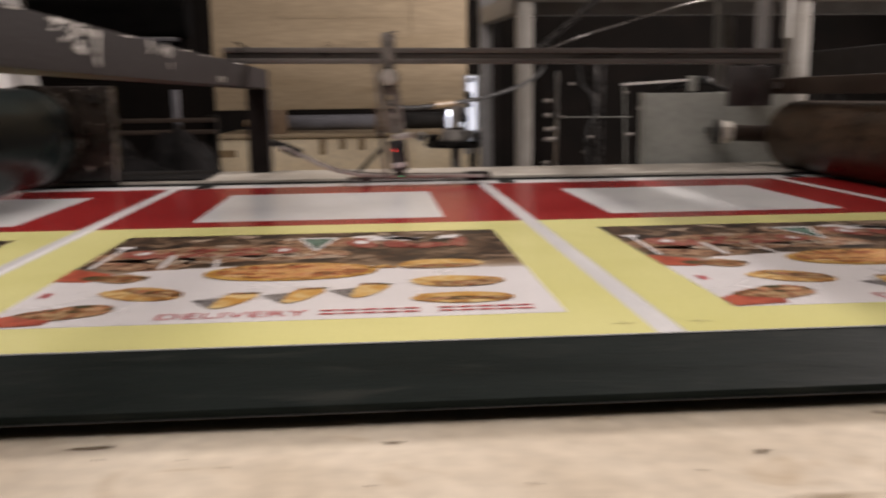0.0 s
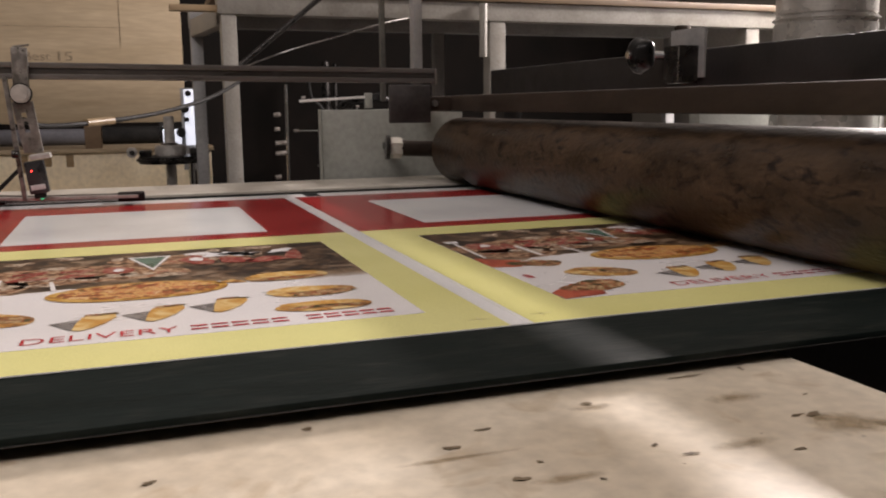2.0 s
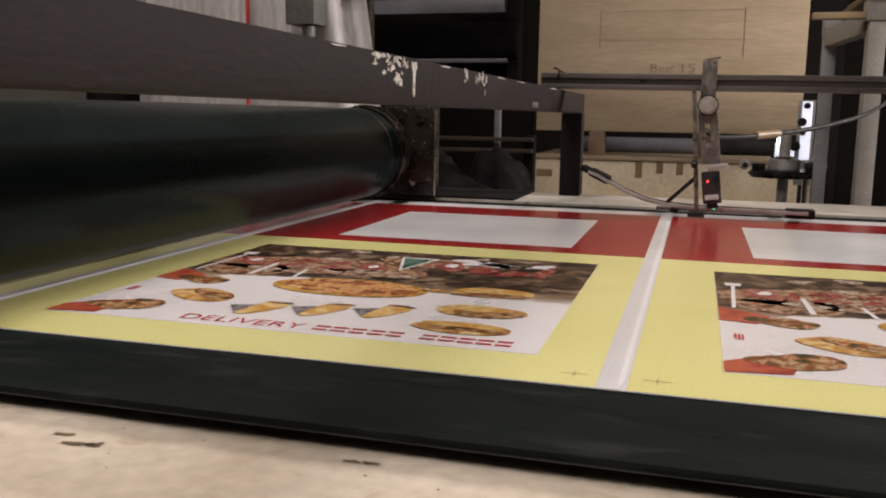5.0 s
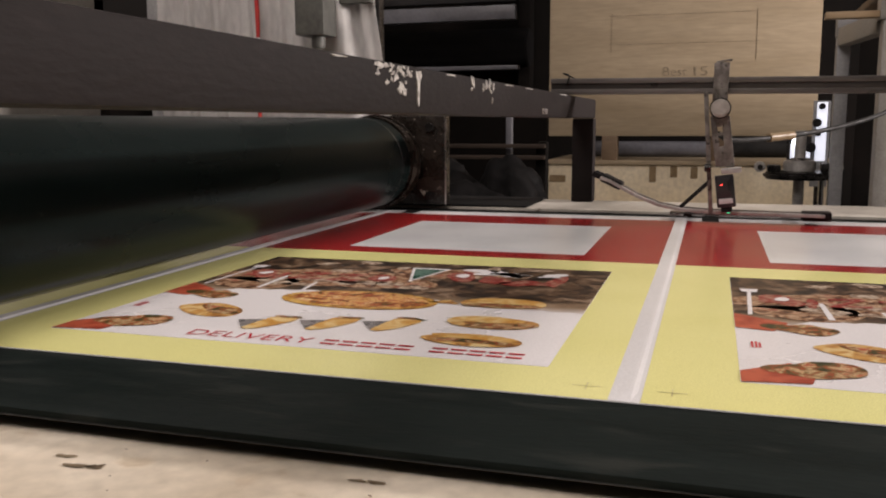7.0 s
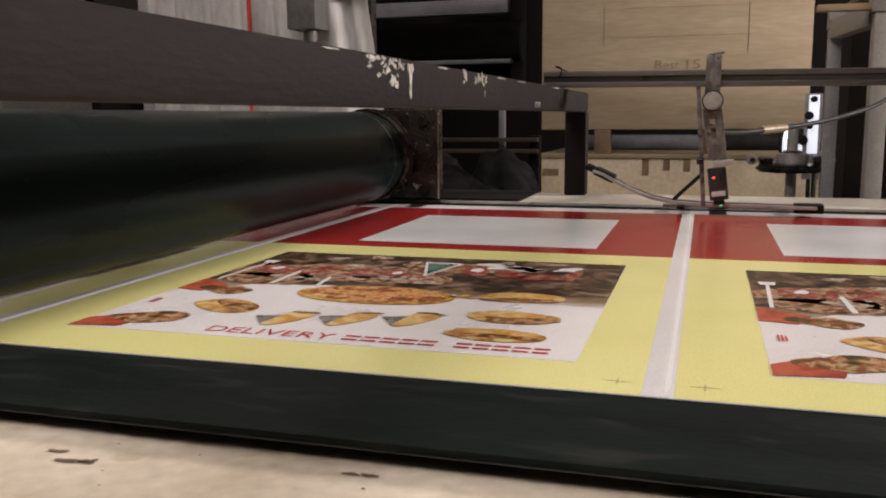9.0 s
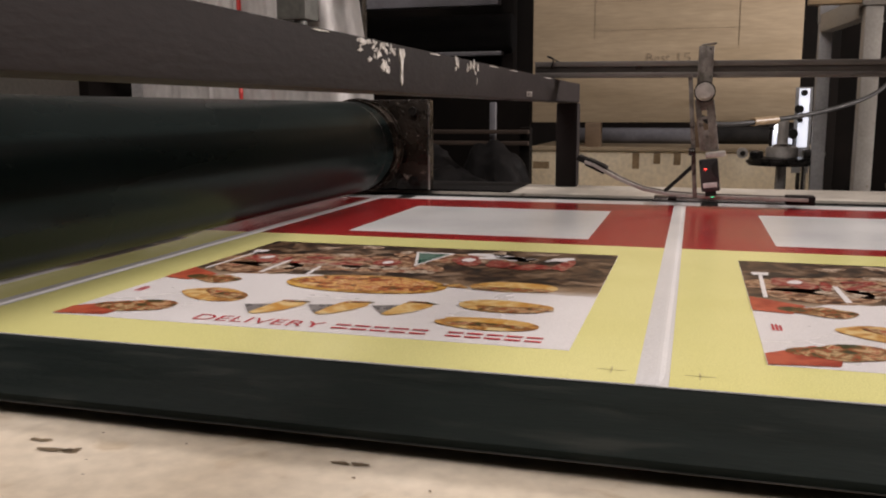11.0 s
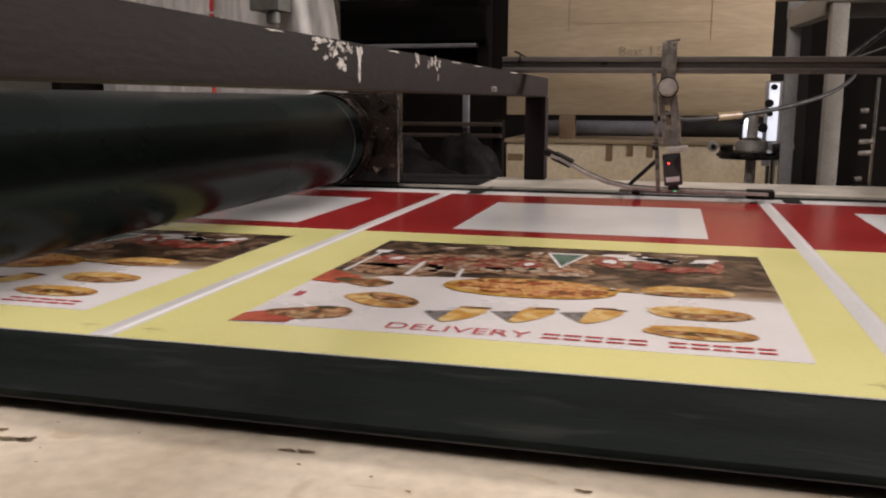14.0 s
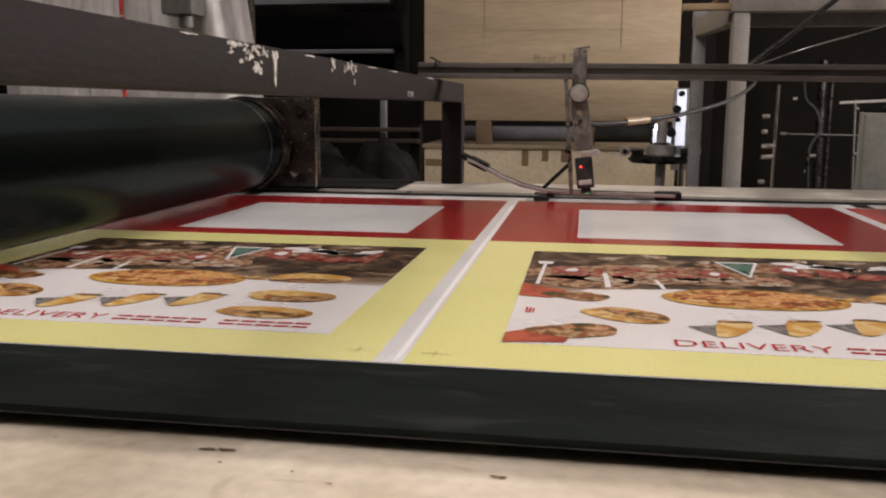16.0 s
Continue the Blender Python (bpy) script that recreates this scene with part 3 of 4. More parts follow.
    ink("logo_hole", [blob(0.243, 0.812, 0.005, 0.008, 70, 14, 0.1), blob(0.316, 0.846, 0.006, 0.012, 71, 16, 0.2), blob(0.114, 0.810, 0.006, 0.009, 72, 14, 0.2), blob(0.402, 0.868, 0.007, 0.012, 73, 14, 0.4)], 6, M_PHOTO_WHITE)
    ink("logo_triangle_rim", [[(0.251, 0.880), (0.293, 0.880), (0.2735, 0.800)]], 5, M_PHOTO_WHITE)
    ink("logo_triangle", [[(0.2555, 0.874), (0.2885, 0.874), (0.2735, 0.812)]], 6, M_GREEN_INK, "green triangle")
    # food
    ink("pizza_crust", [blob(0.2597, 0.7075, 0.0715, 0.0365, 80, 44, 0.02)], 5, M_CRUST, "golden pizza crust")
    ink("pizza_topping", [blob(0.2597, 0.7095, 0.064, 0.0305, 81, 44, 0.03)], 6, M_PIZZA, "red and golden pizza topping")
    ink("pizza_slice_edge", [[(0.318, 0.716), (0.350, 0.712), (0.338, 0.728)]], 5, M_BREAD)
    wraps, cones, tips = [], [], []
    for k in range(3):
        x = 0.197 + 0.0485 * k
        y = 0.0105 * k
        cones.append([(x + 0.0165, 0.586 + y), (x + 0.022, 0.583 + y), (x + 0.030, 0.589 + y), (x + 0.038, 0.600 + y), (x + 0.0455, 0.617 + y), (x + 0.045, 0.627 + y), (x + 0.038, 0.632 + y), (x + 0.029, 0.631 + y), (x + 0.022, 0.624 + y), (x + 0.0185, 0.606 + y)])
        wraps.append([(x, 0.611 + y), (x + 0.0165, 0.586 + y), (x + 0.0215, 0.618 + y)])
        tips.append(blob(x + 0.0345, 0.6285 + y, 0.0105, 0.0040, 90 + k, 18, 0.4))
    ink("wrap_shadow", wraps, 4, M_GREY_INK, "grey printed shadow")
    ink("wrap_roll", cones, 5, M_WRAP, "golden wrap")
    ink("wrap_filling", tips, 6, M_FILL)
    ink("calzone", [blob(0.156, 0.637, 0.035, 0.020, 95, 30, 0.08, -0.42)], 4, M_BREAD, "golden stuffed bread")
    ink("calzone_filling", [blob(0.164, 0.638, 0.022, 0.011, 96, 24, 0.25, -0.42)], 5, M_FILL)
    ink("red_holder", [[(0.0725, 0.548), (0.113, 0.553), (0.118, 0.575), (0.104, 0.598), (0.0725, 0.572)]], 4, M_REDCARD, "red paper holder")
    ink("holder_filling", [blob(0.120, 0.585, 0.027, 0.021, 97, 30, 0.22, 0.2)], 5, M_FILL)
    ink("corner_plate", [[(0.0725, 0.692), (0.100, 0.686), (0.112, 0.716), (0.0725, 0.742)]], 4, M_REDCARD)
    ink("corner_filling", [blob(0.121, 0.697, 0.022, 0.018, 98, 30, 0.3)], 5, M_FILL)
    ink("small_writing", [rect(0.082, 0.0835, 0.633, 0.650), rect(0.0845, 0.086, 0.633, 0.650), rect(0.087, 0.0885, 0.633, 0.648)], 4, M_RED_INK2, "small illegible red bar")
    buns = [blob(0.3855, 0.727, 0.0365, 0.021, 100, 32, 0.06), blob(0.3925, 0.654, 0.0375, 0.020, 101, 32, 0.07), blob(0.3925, 0.5975, 0.0360, 0.0175, 102, 32, 0.05, -0.05)]
    ink("sandwich_bun", buns, 5, M_BREAD, "golden sandwich bun")
    ink("bun_top", [blob(0.3855, 0.7335, 0.033, 0.011, 110, 30, 0.08), blob(0.388, 0.6625, 0.031, 0.009, 111, 30, 0.08), blob(0.3925, 0.6055, 0.033, 0.0075, 112, 30, 0.05, -0.05)], 6, M_WRAP, "pale golden bun top")
    ink("sandwich_filling", [blob(0.386, 0.716, 0.034, 0.0075, 103, 28, 0.2), blob(0.402, 0.645, 0.028, 0.009, 104, 28, 0.3), blob(0.393, 0.594, 0.032, 0.005, 105, 28, 0.15, -0.05)], 6, M_FILL)
    art.append(("delivery_lettering", mesh_of("delivery_lettering", letters("DELIVERY", 0.184, 0.283, 0.5575, 0.5725, z[4]), M_RED_INK2), "red printed word"))
    digits = []
    for x0, x1 in ((0.291, 0.361), (0.372, 0.439)):
        w = (x1 - x0) / 5
        for k in range(5):
            a, b = x0 + w * k, x0 + w * k + w * 0.82
            digits += [rect(a, b, 0.5590, 0.5624), rect(a, b, 0.5680, 0.5714)]
    ink("red_bar", digits, 4, M_RED_INK2, "short red bar")
    for k in range(-5, 5):
        for name, me, label in art:
            ob = new(name, me)
            ob.parent = web
            ob.location = (k * PITCH, 0, 0)
            if label:
                ob["label"] = label
    return f


FILM = film()


# ---- rollers ----
def green_roller():
    c = Vector((-0.603, 0.95, 0.9855))
    r = thing("drive_roller", c, "large green-black rubber-coated roller above the film", "roller")
    part("roller_body", rod((c.x, 0.475, c.z), (c.x, 1.415, c.z), 0.0768, 96, bevel=0.004), M_ROLL_G, r, "smooth green-black coating")
    part("end_collar", rod((c.x, 1.4155, c.z), (c.x, 1.462, c.z), 0.0795, 72, bevel=0.004), M_BEARING, r, "oily dark steel collar")
    part("edge_band", rod((c.x, 1.372, c.z), (c.x, 1.3745, c.z), 0.0771, 96), M_STEEL, r, "thin pale band near the roller's end")
    part("end_ring", rod((c.x, 1.440, c.z), (c.x, 1.452, c.z), 0.0825, 72, bevel=0.003), M_BEARING, r, "oily steel ring")
    part("shaft", rod((c.x, 0.405, c.z), (c.x, 0.4745, c.z), 0.022, 32), M_STEEL, r)
    part("shaft", rod((c.x, 1.4625, c.z), (c.x, 1.56, c.z), 0.022, 32), M_STEEL, r)
    for y, name in ((0.415, "near"), (1.500, "far")):
        b = thing("bearing_block", (c.x, y, 0.9), "greasy steel bearing block of the green-black roller", "bearing")
        bm = box(c.x - 0.040, c.x + 0.115, y - 0.018, y + 0.018, 0.9088 if y > 1 else 0.8995, 1.066, 0.003)
        blk = part("block_plate", bm, M_BEARING, b)
        part("edge_strip", box(c.x + 0.1155, c.x + 0.118, y - 0.018, y - 0.0152, 0.909 if y > 1 else 0.9, 1.06, 0.0005), M_STEEL, blk, "bright worn edge")
        part("seal_ring", rod((c.x, y - 0.024, c.z), (c.x, y - 0.0185, c.z), 0.045, 40, bevel=0.002), M_DARKSTEEL, blk)
        for dx, dz in ((0.09, 0.06), (0.09, -0.06)):
            part("bolt", rod((c.x + dx, y - 0.027, c.z + dz), (c.x + dx, y - 0.0185, c.z + dz), 0.008, 6), M_DARKSTEEL, blk)
    return r


def brown_roller():
    c = Vector((0.732, 1.0, 0.9645))
    r = thing("rusty_roller", c, "rust-brown steel pressing roller lying over the film", "roller")
    part("roller_body", rod((c.x, 0.250, c.z), (c.x, 1.560, c.z), 0.0632, 80, bevel=0.005), M_ROLL_R, r, "scratched rust-brown steel")
    part("shaft", rod((c.x, 1.5605, c.z), (c.x, 1.66, c.z), 0.019, 32), M_BEAM_R, r)
    part("shaft", rod((c.x, 0.205, c.z), (c.x, 0.2495, c.z), 0.019, 32), M_BEAM_R, r)
    b = thing("bearing_stand", (c.x, 0.208, 0.0), "dark steel bearing stand of the rusty roller", "bearing")
    part("block_plate", box(c.x - 0.07, c.x + 0.07, 0.190, 0.226, 0.0, 1.039, 0.003), M_BEARING, b)
    return r


GREEN, BROWN = green_roller(), brown_roller()


# ---- left beam and its leg ----
def left_beam():
    g = thing("gantry_beam", (-0.268, 1.66, 0.905), "dull grey square steel gantry beam with chipped white paint", "steel beam")
    main = part("beam", box(-0.290, -0.250, -0.10, 1.6795, 1.0605, 1.0955, 0.003), M_BEAM, g)
    part("leg", box(-0.288, -0.2485, 1.6425, 1.680, 0.9055, 1.060, 0.003), M_BEAM, g)
    part("leg", box(-0.288, -0.252, -0.095, -0.060, 0.8915, 1.060, 0.003), M_BEAM, g)
    part("leg_flange", box(-0.302, -0.240, -0.11, -0.045, 0.8873, 0.891, 0.001), M_BEAM, g)
    rnd = random.Random(11)

    def flake(pts):
        bm = bmesh.new()
        lift = 0.00002 * len(main.children)
        lo = [bm.verts.new((-0.2502, y + 0.055 + 0.05 * (y > 0.6), z)) for y, z in pts]
        hi = [bm.verts.new((-0.2496 + lift * 0.3, v.co.y, v.co.z)) for v in lo]
        bm.faces.new(hi)
        bm.faces.new(lo[::-1])
        for k in range(len(lo)):
            bm.faces.new((lo[k - 1], lo[k], hi[k], hi[k - 1]))
        bmesh.ops.recalc_face_normals(bm, faces=bm.faces[:])
        part("paint_flake", bm, M_FLAKE, main, "chipped white paint", smooth=None)

    for k in range(52):
        y = rnd.uniform(0.500, 0.572)
        top = 1.0932 - 0.012 * rnd.random() ** 1.6 * (1.0 if 0.52 < y < 0.565 else 0.55)
        flake(blob(y, top, rnd.uniform(0.0007, 0.0034), rnd.uniform(0.0005, 0.0017), k, 12, 0.45, rnd.uniform(-0.4, 0.4)))
    for k in range(9):
        flake(blob(rnd.uniform(0.542, 0.556), rnd.uniform(1.0745, 1.0815), rnd.uniform(0.001, 0.003), rnd.uniform(0.001, 0.0025), 80 + k, 12, 0.45))
    for k in range(26):
        flake(blob(rnd.choice((0.695, 0.74, 0.75, 0.76)) + rnd.uniform(-0.012, 0.012), rnd.uniform(1.082, 1.0925), rnd.uniform(0.0008, 0.0028), rnd.uniform(0.0008, 0.0034), 120 + k, 12, 0.45))
    for y, z, a, b in ((0.62, 1.0935, 0.012, 0.0007), (0.84, 1.0935, 0.016, 0.0007), (0.95, 1.0935, 0.02, 0.0006), (1.2, 1.0935, 0.03, 0.0007), (0.44, 1.0935, 0.010, 0.0006), (0.765, 1.076, 0.0015, 0.003)):
        flake(blob(y, z, a, b, int(y * 1000), 16, 0.3))
    flake([(0.5790, 1.0925), (0.5840, 1.0915), (0.5900, 1.0928), (0.5925, 1.0885), (0.5890, 1.0860), (0.5872, 1.080), (0.5868, 1.070), (0.5850, 1.0660), (0.5822, 1.0690), (0.5826, 1.080), (0.5800, 1.087)])
    for y in (1.035, 1.05, 1.062):
        flake([(y, 1.0715), (y + 0.006, 1.0715), (y + 0.004, 1.0645), (y + 0.002, 1.0645)])


left_beam()


# ---- sensor rail ----
def sensor_rail():
    g = thing("sensor_rail", (0.17, 1.42, 0.905), "slotted steel rail carried over the film's far edge", "steel rail")
    for k, (z0, z1) in enumerate(((1.0885, 1.0965), (1.1055, 1.1135))):
        part("rail_flange", bar((-0.288, 1.420, 1.1085 + (z0 + z1) / 2 - 1.0995), (0.626, 1.420, 1.1005 + (z0 + z1) / 2 - 1.0995), 0.020, 0.008, 0.001), M_RAIL, g)
    part("rail_web", bar((-0.288, 1.421, 1.1100), (0.626, 1.421, 1.1020), 0.017, 0.0105, 0.001), M_SLOT, g, "dark slot of the rail")
    part("end_cap", box(0.6262, 0.630, 1.408, 1.432, 1.0875, 1.1145, 0.001), M_STEEL, g)
    part("upright", box(0.597, 0.613, 1.438, 1.462, 1.0890, 1.75, 0.002), M_GREYPOST, g)
    part("upright", box(0.580, 0.590, 1.590, 1.602, 1.060, 1.75, 0.002), M_SWITCH, g)
    part("hanger_plate", box(0.566, 0.644, 1.485, 1.497, 1.020, 1.0885, 0.002), M_HANGER, g, "grey plate under the rail's end")
    part("tie_wire", tube([(-0.262, 1.409, 1.112), (-0.258, 1.406, 1.126), (-0.268, 1.41, 1.130), (-0.250, 1.412, 1.122)], 0.0012, 6), M_RUBBER, g)
    b = thing("sensor_bracket", (-0.02, 1.40, 0.95), "bent steel clamp bracket on the slotted rail", "bracket")

    def lean(bm, d):
        bmesh.ops.rotate(bm, cent=(-0.03, 1.395, 1.07), matrix=Matrix.Rotation(radians(d), 3, "Y"), verts=bm.verts[:])
        return bm

    part("clamp_strap", lean(box(-0.0405, -0.0185, 1.400, 1.4085, 1.055, 1.141, 0.0015), 1), M_GUN, b)
    part("side_strip", bar((-0.0500, 1.3975, 1.098), (-0.0362, 1.3975, 0.9145), 0.010, 0.0065, 0.001), M_GUN, b)
    part("slot_plate", bar((-0.0385, 1.3935, 1.062), (-0.0275, 1.3935, 0.986), 0.010, 0.0085, 0.0012), M_GUN, b)
    part("slot_plate", bar((-0.0205, 1.3935, 1.062), (-0.0105, 1.3935, 0.986), 0.010, 0.0120, 0.0012), M_GUN, b)
    part("cross_piece", bar((-0.0290, 1.3935, 1.060), (-0.0272, 1.3935, 1.046), 0.009, 0.0140, 0.001), M_GUN, b)
    part("cross_piece", bar((-0.0262, 1.3935, 1.0375), (-0.0256, 1.3935, 1.033), 0.009, 0.0120, 0.001), M_GUN, b)
    part("cross_piece", bar((-0.0238, 1.3935, 1.017), (-0.0200, 1.3935, 0.986), 0.009, 0.0130, 0.001), M_GUN, b)
    part("clamp_bolt", rod((-0.0285, 1.372, 1.0733), (-0.0285, 1.3875, 1.0733), 0.0135, 28, bevel=0.0035), M_BRIGHT, b, "round shiny clamp bolt")
    part("bolt_washer", rod((-0.0285, 1.3845, 1.0733), (-0.0285, 1.3878, 1.0733), 0.0155, 28), M_DARKSTEEL, b)
    part("strap_lip", lean(bar((-0.040, 1.4045, 1.1412), (-0.018, 1.4045, 1.1455), 0.006, 0.003, 0.0006), 3), M_GUN, b)
    part("lower_screw", rod((-0.0480, 1.385, 0.985), (-0.0385, 1.385, 0.985), 0.006, 18, bevel=0.001), M_DARKSTEEL, b)
    part("lower_plate", lean(box(-0.0345, -0.006, 1.376, 1.3985, 0.9755, 0.9835, 0.0015), -7), M_BRIGHT, b, "bent bright steel tab")
    s = thing("photo_sensor", (-0.015, 1.39, 0.927), "small black photoelectric sensor with a red light", "sensor")

    def tilt(bm):
        bmesh.ops.rotate(bm, cent=(-0.016, 1.39, 0.95), matrix=Matrix.Rotation(radians(-7), 3, "Y"), verts=bm.verts[:])
        return bm

    hs = part("housing", tilt(box(-0.030, -0.003, 1.378, 1.3975, 0.926, 0.9745, 0.002)), M_SENSOR, s)
    part("face_panel", tilt(box(-0.028, -0.005, 1.3770, 1.3778, 0.942, 0.971, 0.0003)), M_SENSOR, hs)
    part("label_strip", tilt(box(-0.027, -0.007, 1.3768, 1.3778, 0.932, 0.9395, 0.0003)), M_LABEL, hs, "pale label strip")
    part("red_light", tilt(rod((-0.0215, 1.3755, 0.9605), (-0.0215, 1.3772, 0.9605), 0.0013, 14)), M_LED_R, hs, "lit red indicator")
    part("button", tilt(rod((-0.0105, 1.3755, 0.9605), (-0.0105, 1.3772, 0.9605), 0.0022, 14)), M_RUBBER, hs)
    part("lens_foot", tilt(box(-0.025, -0.009, 1.380, 1.395, 0.919, 0.9255, 0.001)), M_RUBBER, hs)
    part("green_spot", tilt(box(-0.017, -0.013, 1.3785, 1.3795, 0.9170, 0.9183, 0.0002)), M_LED_G, hs, "tiny green light")
    g2 = thing("film_guide", (-0.05, 1.42, 0.915), "bent dark steel guide strip along the film's edge", "guide strip")
    pts = [(-0.205, 0.967), (-0.190, 0.962), (-0.150, 0.940), (-0.115, 0.926), (-0.080, 0.9195), (-0.03, 0.9165), (0.05, 0.9155), (0.125, 0.9145)]
    for y0 in (1.400, 1.428):
        bm = bmesh.new()
        for (xa, za), (xb, zb) in zip(pts, pts[1:]):
            bar((xa, y0, za), (xb, y0, zb), 0.008, 0.0050, 0.0006, bm)
        part("strip", bm, M_BRIGHT if y0 < 1.41 else M_GUN, g2)
    part("tip", bar((-0.203, 1.414, 0.9675), (-0.172, 1.414, 0.9530), 0.034, 0.013, 0.003), M_RUBBER, g2, "black rubber tip")
    for y0 in (1.402, 1.426):
        part("prong", bar((-0.217, y0, 0.9735), (-0.2035, y0, 0.9680), 0.009, 0.009, 0.002), M_RUBBER, g2)
    part("stay", bar((-0.040, 1.410, 0.963), (-0.082, 1.410, 0.922), 0.0045, 0.0060, 0.001), M_RUBBER, g2)
    part("end_clamp", box(0.095, 0.135, 1.400, 1.432, 0.906, 0.9195, 0.002), M_BEAM, g2)
    part("mount_strip", box(-0.10, 0.13, 1.470, 1.4955, 0.9005, 0.9085, 0.001), M_STEEL, g2)
    for x in (-0.07, 0.11):
        part("tie", box(x - 0.006, x + 0.006, 1.404, 1.472, 0.9085, 0.9130, 0.001), M_BEAM, g2)


sensor_rail()


# ---- right side: beams over the rusty roller ----
def right_side():
    g = thing("crossbeam", (0.74, 1.0, 1.04), "brown square steel beam above the rusty roller", "steel beam")
    part("beam", box(0.690, 0.716, 0.185, 1.735, 1.0395, 1.0690, 0.003), M_BEAM_R, g)
    part("far_lug", box(0.640, 0.6895, 1.498, 1.520, 1.042, 1.067, 0.002), M_BEAM_R, g)
    part("end_bolt", rod((0.655, 1.4975, 1.055), (0.655, 1.490, 1.055), 0.006, 6), M_STEEL, g)
    u = thing("upper_beam", (1.08, 1.3, 1.06), "black steel channel beam with clamps", "steel beam")
    part("channel", box(1.050, 1.110, 0.44, 2.16, 1.062, 1.1435, 0.004), M_BEAM_D, u)
    part("near_post", box(1.055, 1.105, 0.45, 0.50, 0.8995, 1.0615, 0.003), M_BEAM_D, u)
    part("far_post", box(1.055, 1.105, 2.08, 2.14, 0.0, 1.0615, 0.003), M_BEAM_D, u)
    part("clamp_plate", box(1.0435, 1.0495, 1.222, 1.318, 1.095, 1.179, 0.001), M_GREYPOST, u, "grey plate clamped to the beam")
    blk = part("stop_block", box(1.005, 1.0430, 1.235, 1.282, 1.085, 1.149, 0.002), M_DARKSTEEL, u)
    part("block_edge", box(1.0030, 1.0048, 1.235, 1.2375, 1.088, 1.146, 0.0004), M_STEEL, blk, "rubbed bright edge")
    k = thing("hand_knob", (1.0, 1.335, 1.137), "shiny black hand knob on the beam", "knob")
    part("stem", rod((1.010, 1.335, 1.137), (1.0425, 1.335, 1.137), 0.008, 16), M_CHROME, k)
    prof = [(0.968, 0.0), (0.970, 0.014), (0.976, 0.024), (0.986, 0.031), (0.997, 0.0325), (1.005, 0.027), (1.008, 0.016), (1.0095, 0.0)]
    bm = bmesh.new()
    rings = [[bm.verts.new((x, 1.335 + q * (1 + 0.07 * math.cos(5 * 2 * math.pi * a / 40)) * math.cos(2 * math.pi * a / 40), 1.137 + q * (1 + 0.07 * math.cos(5 * 2 * math.pi * a / 40)) * math.sin(2 * math.pi * a / 40)))
              for a in range(40)] for x, q in prof[1:-1]]
    for ra, rb in zip(rings, rings[1:]):
        for a in range(40):
            bm.faces.new((ra[a], ra[(a + 1) % 40], rb[(a + 1) % 40], rb[a]))
    bm.faces.new(rings[0])
    bm.faces.new(rings[-1][::-1])
    bmesh.ops.recalc_face_normals(bm, faces=bm.faces[:])
    grp = part("grip", bm, M_KNOB, k, smooth=60)
    part("cap_screw", rod((0.9640, 1.335, 1.137), (0.9698, 1.335, 1.137), 0.007, 12, bevel=0.001), M_CHROME, grp)
    b = thing("grey_guard_box", (0.63, 1.78, 0.9), "grey-green sheet metal guard box", "guard box")
    part("shell", box(0.4905, 0.800, 1.726, 1.748, 0.60, 1.044, 0.003), M_GBOX, b)
    part("fold", box(0.4885, 0.4900, 1.724, 1.748, 0.60, 1.0455, 0.0005), M_GBOX, b)
    n = thing("shaft_nut", (0.65, 1.60, 0.967), "pale steel nut on a short threaded shaft", "shaft nut")
    part("stub", rod((0.600, 1.600, 0.970), (0.700, 1.578, 0.966), 0.0155, 20), M_BEAM_R, n)
    part("nut", rod((0.598, 1.601, 0.9703), (0.622, 1.596, 0.969), 0.0205, 6, bevel=0.002), M_PALE, n)
    part("washer", rod((0.590, 1.6025, 0.9708), (0.5975, 1.601, 0.9704), 0.024, 24), M_DARKSTEEL, n)
    part("holder", box(0.618, 0.632, 1.606, 1.7255, 0.962, 0.976, 0.003), M_DARKSTEEL, n)
    r = thing("pale_stick", (0.52, 1.65, 1.066), "pale wooden stick with a clip, lying on the guard box", "stick")
    part("stick", bar((0.448, 1.735, 1.062), (0.592, 1.735, 1.070), 0.005, 0.005, 0.001), M_SHEET, r)
    part("clip", box(0.585, 0.600, 1.728, 1.742, 1.0466, 1.078, 0.002), M_GBOX, r)
    w = thing("cable_bundle", (0.56, 1.75, 1.045), "tangled dark cables on the guard box", "cables")
    for k2 in range(4):
        o = 0.012 * k2
        part("cable", tube([(0.53 + o, 1.75 + o, 1.0495), (0.545 + o, 1.755, 1.060 + o * 0.3), (0.575, 1.758 + o, 1.056), (0.62, 1.75, 1.064 + o * 0.3), (0.67, 1.75 + o, 1.0495)], 0.0035, 8), M_RUBBER, w)


right_side()


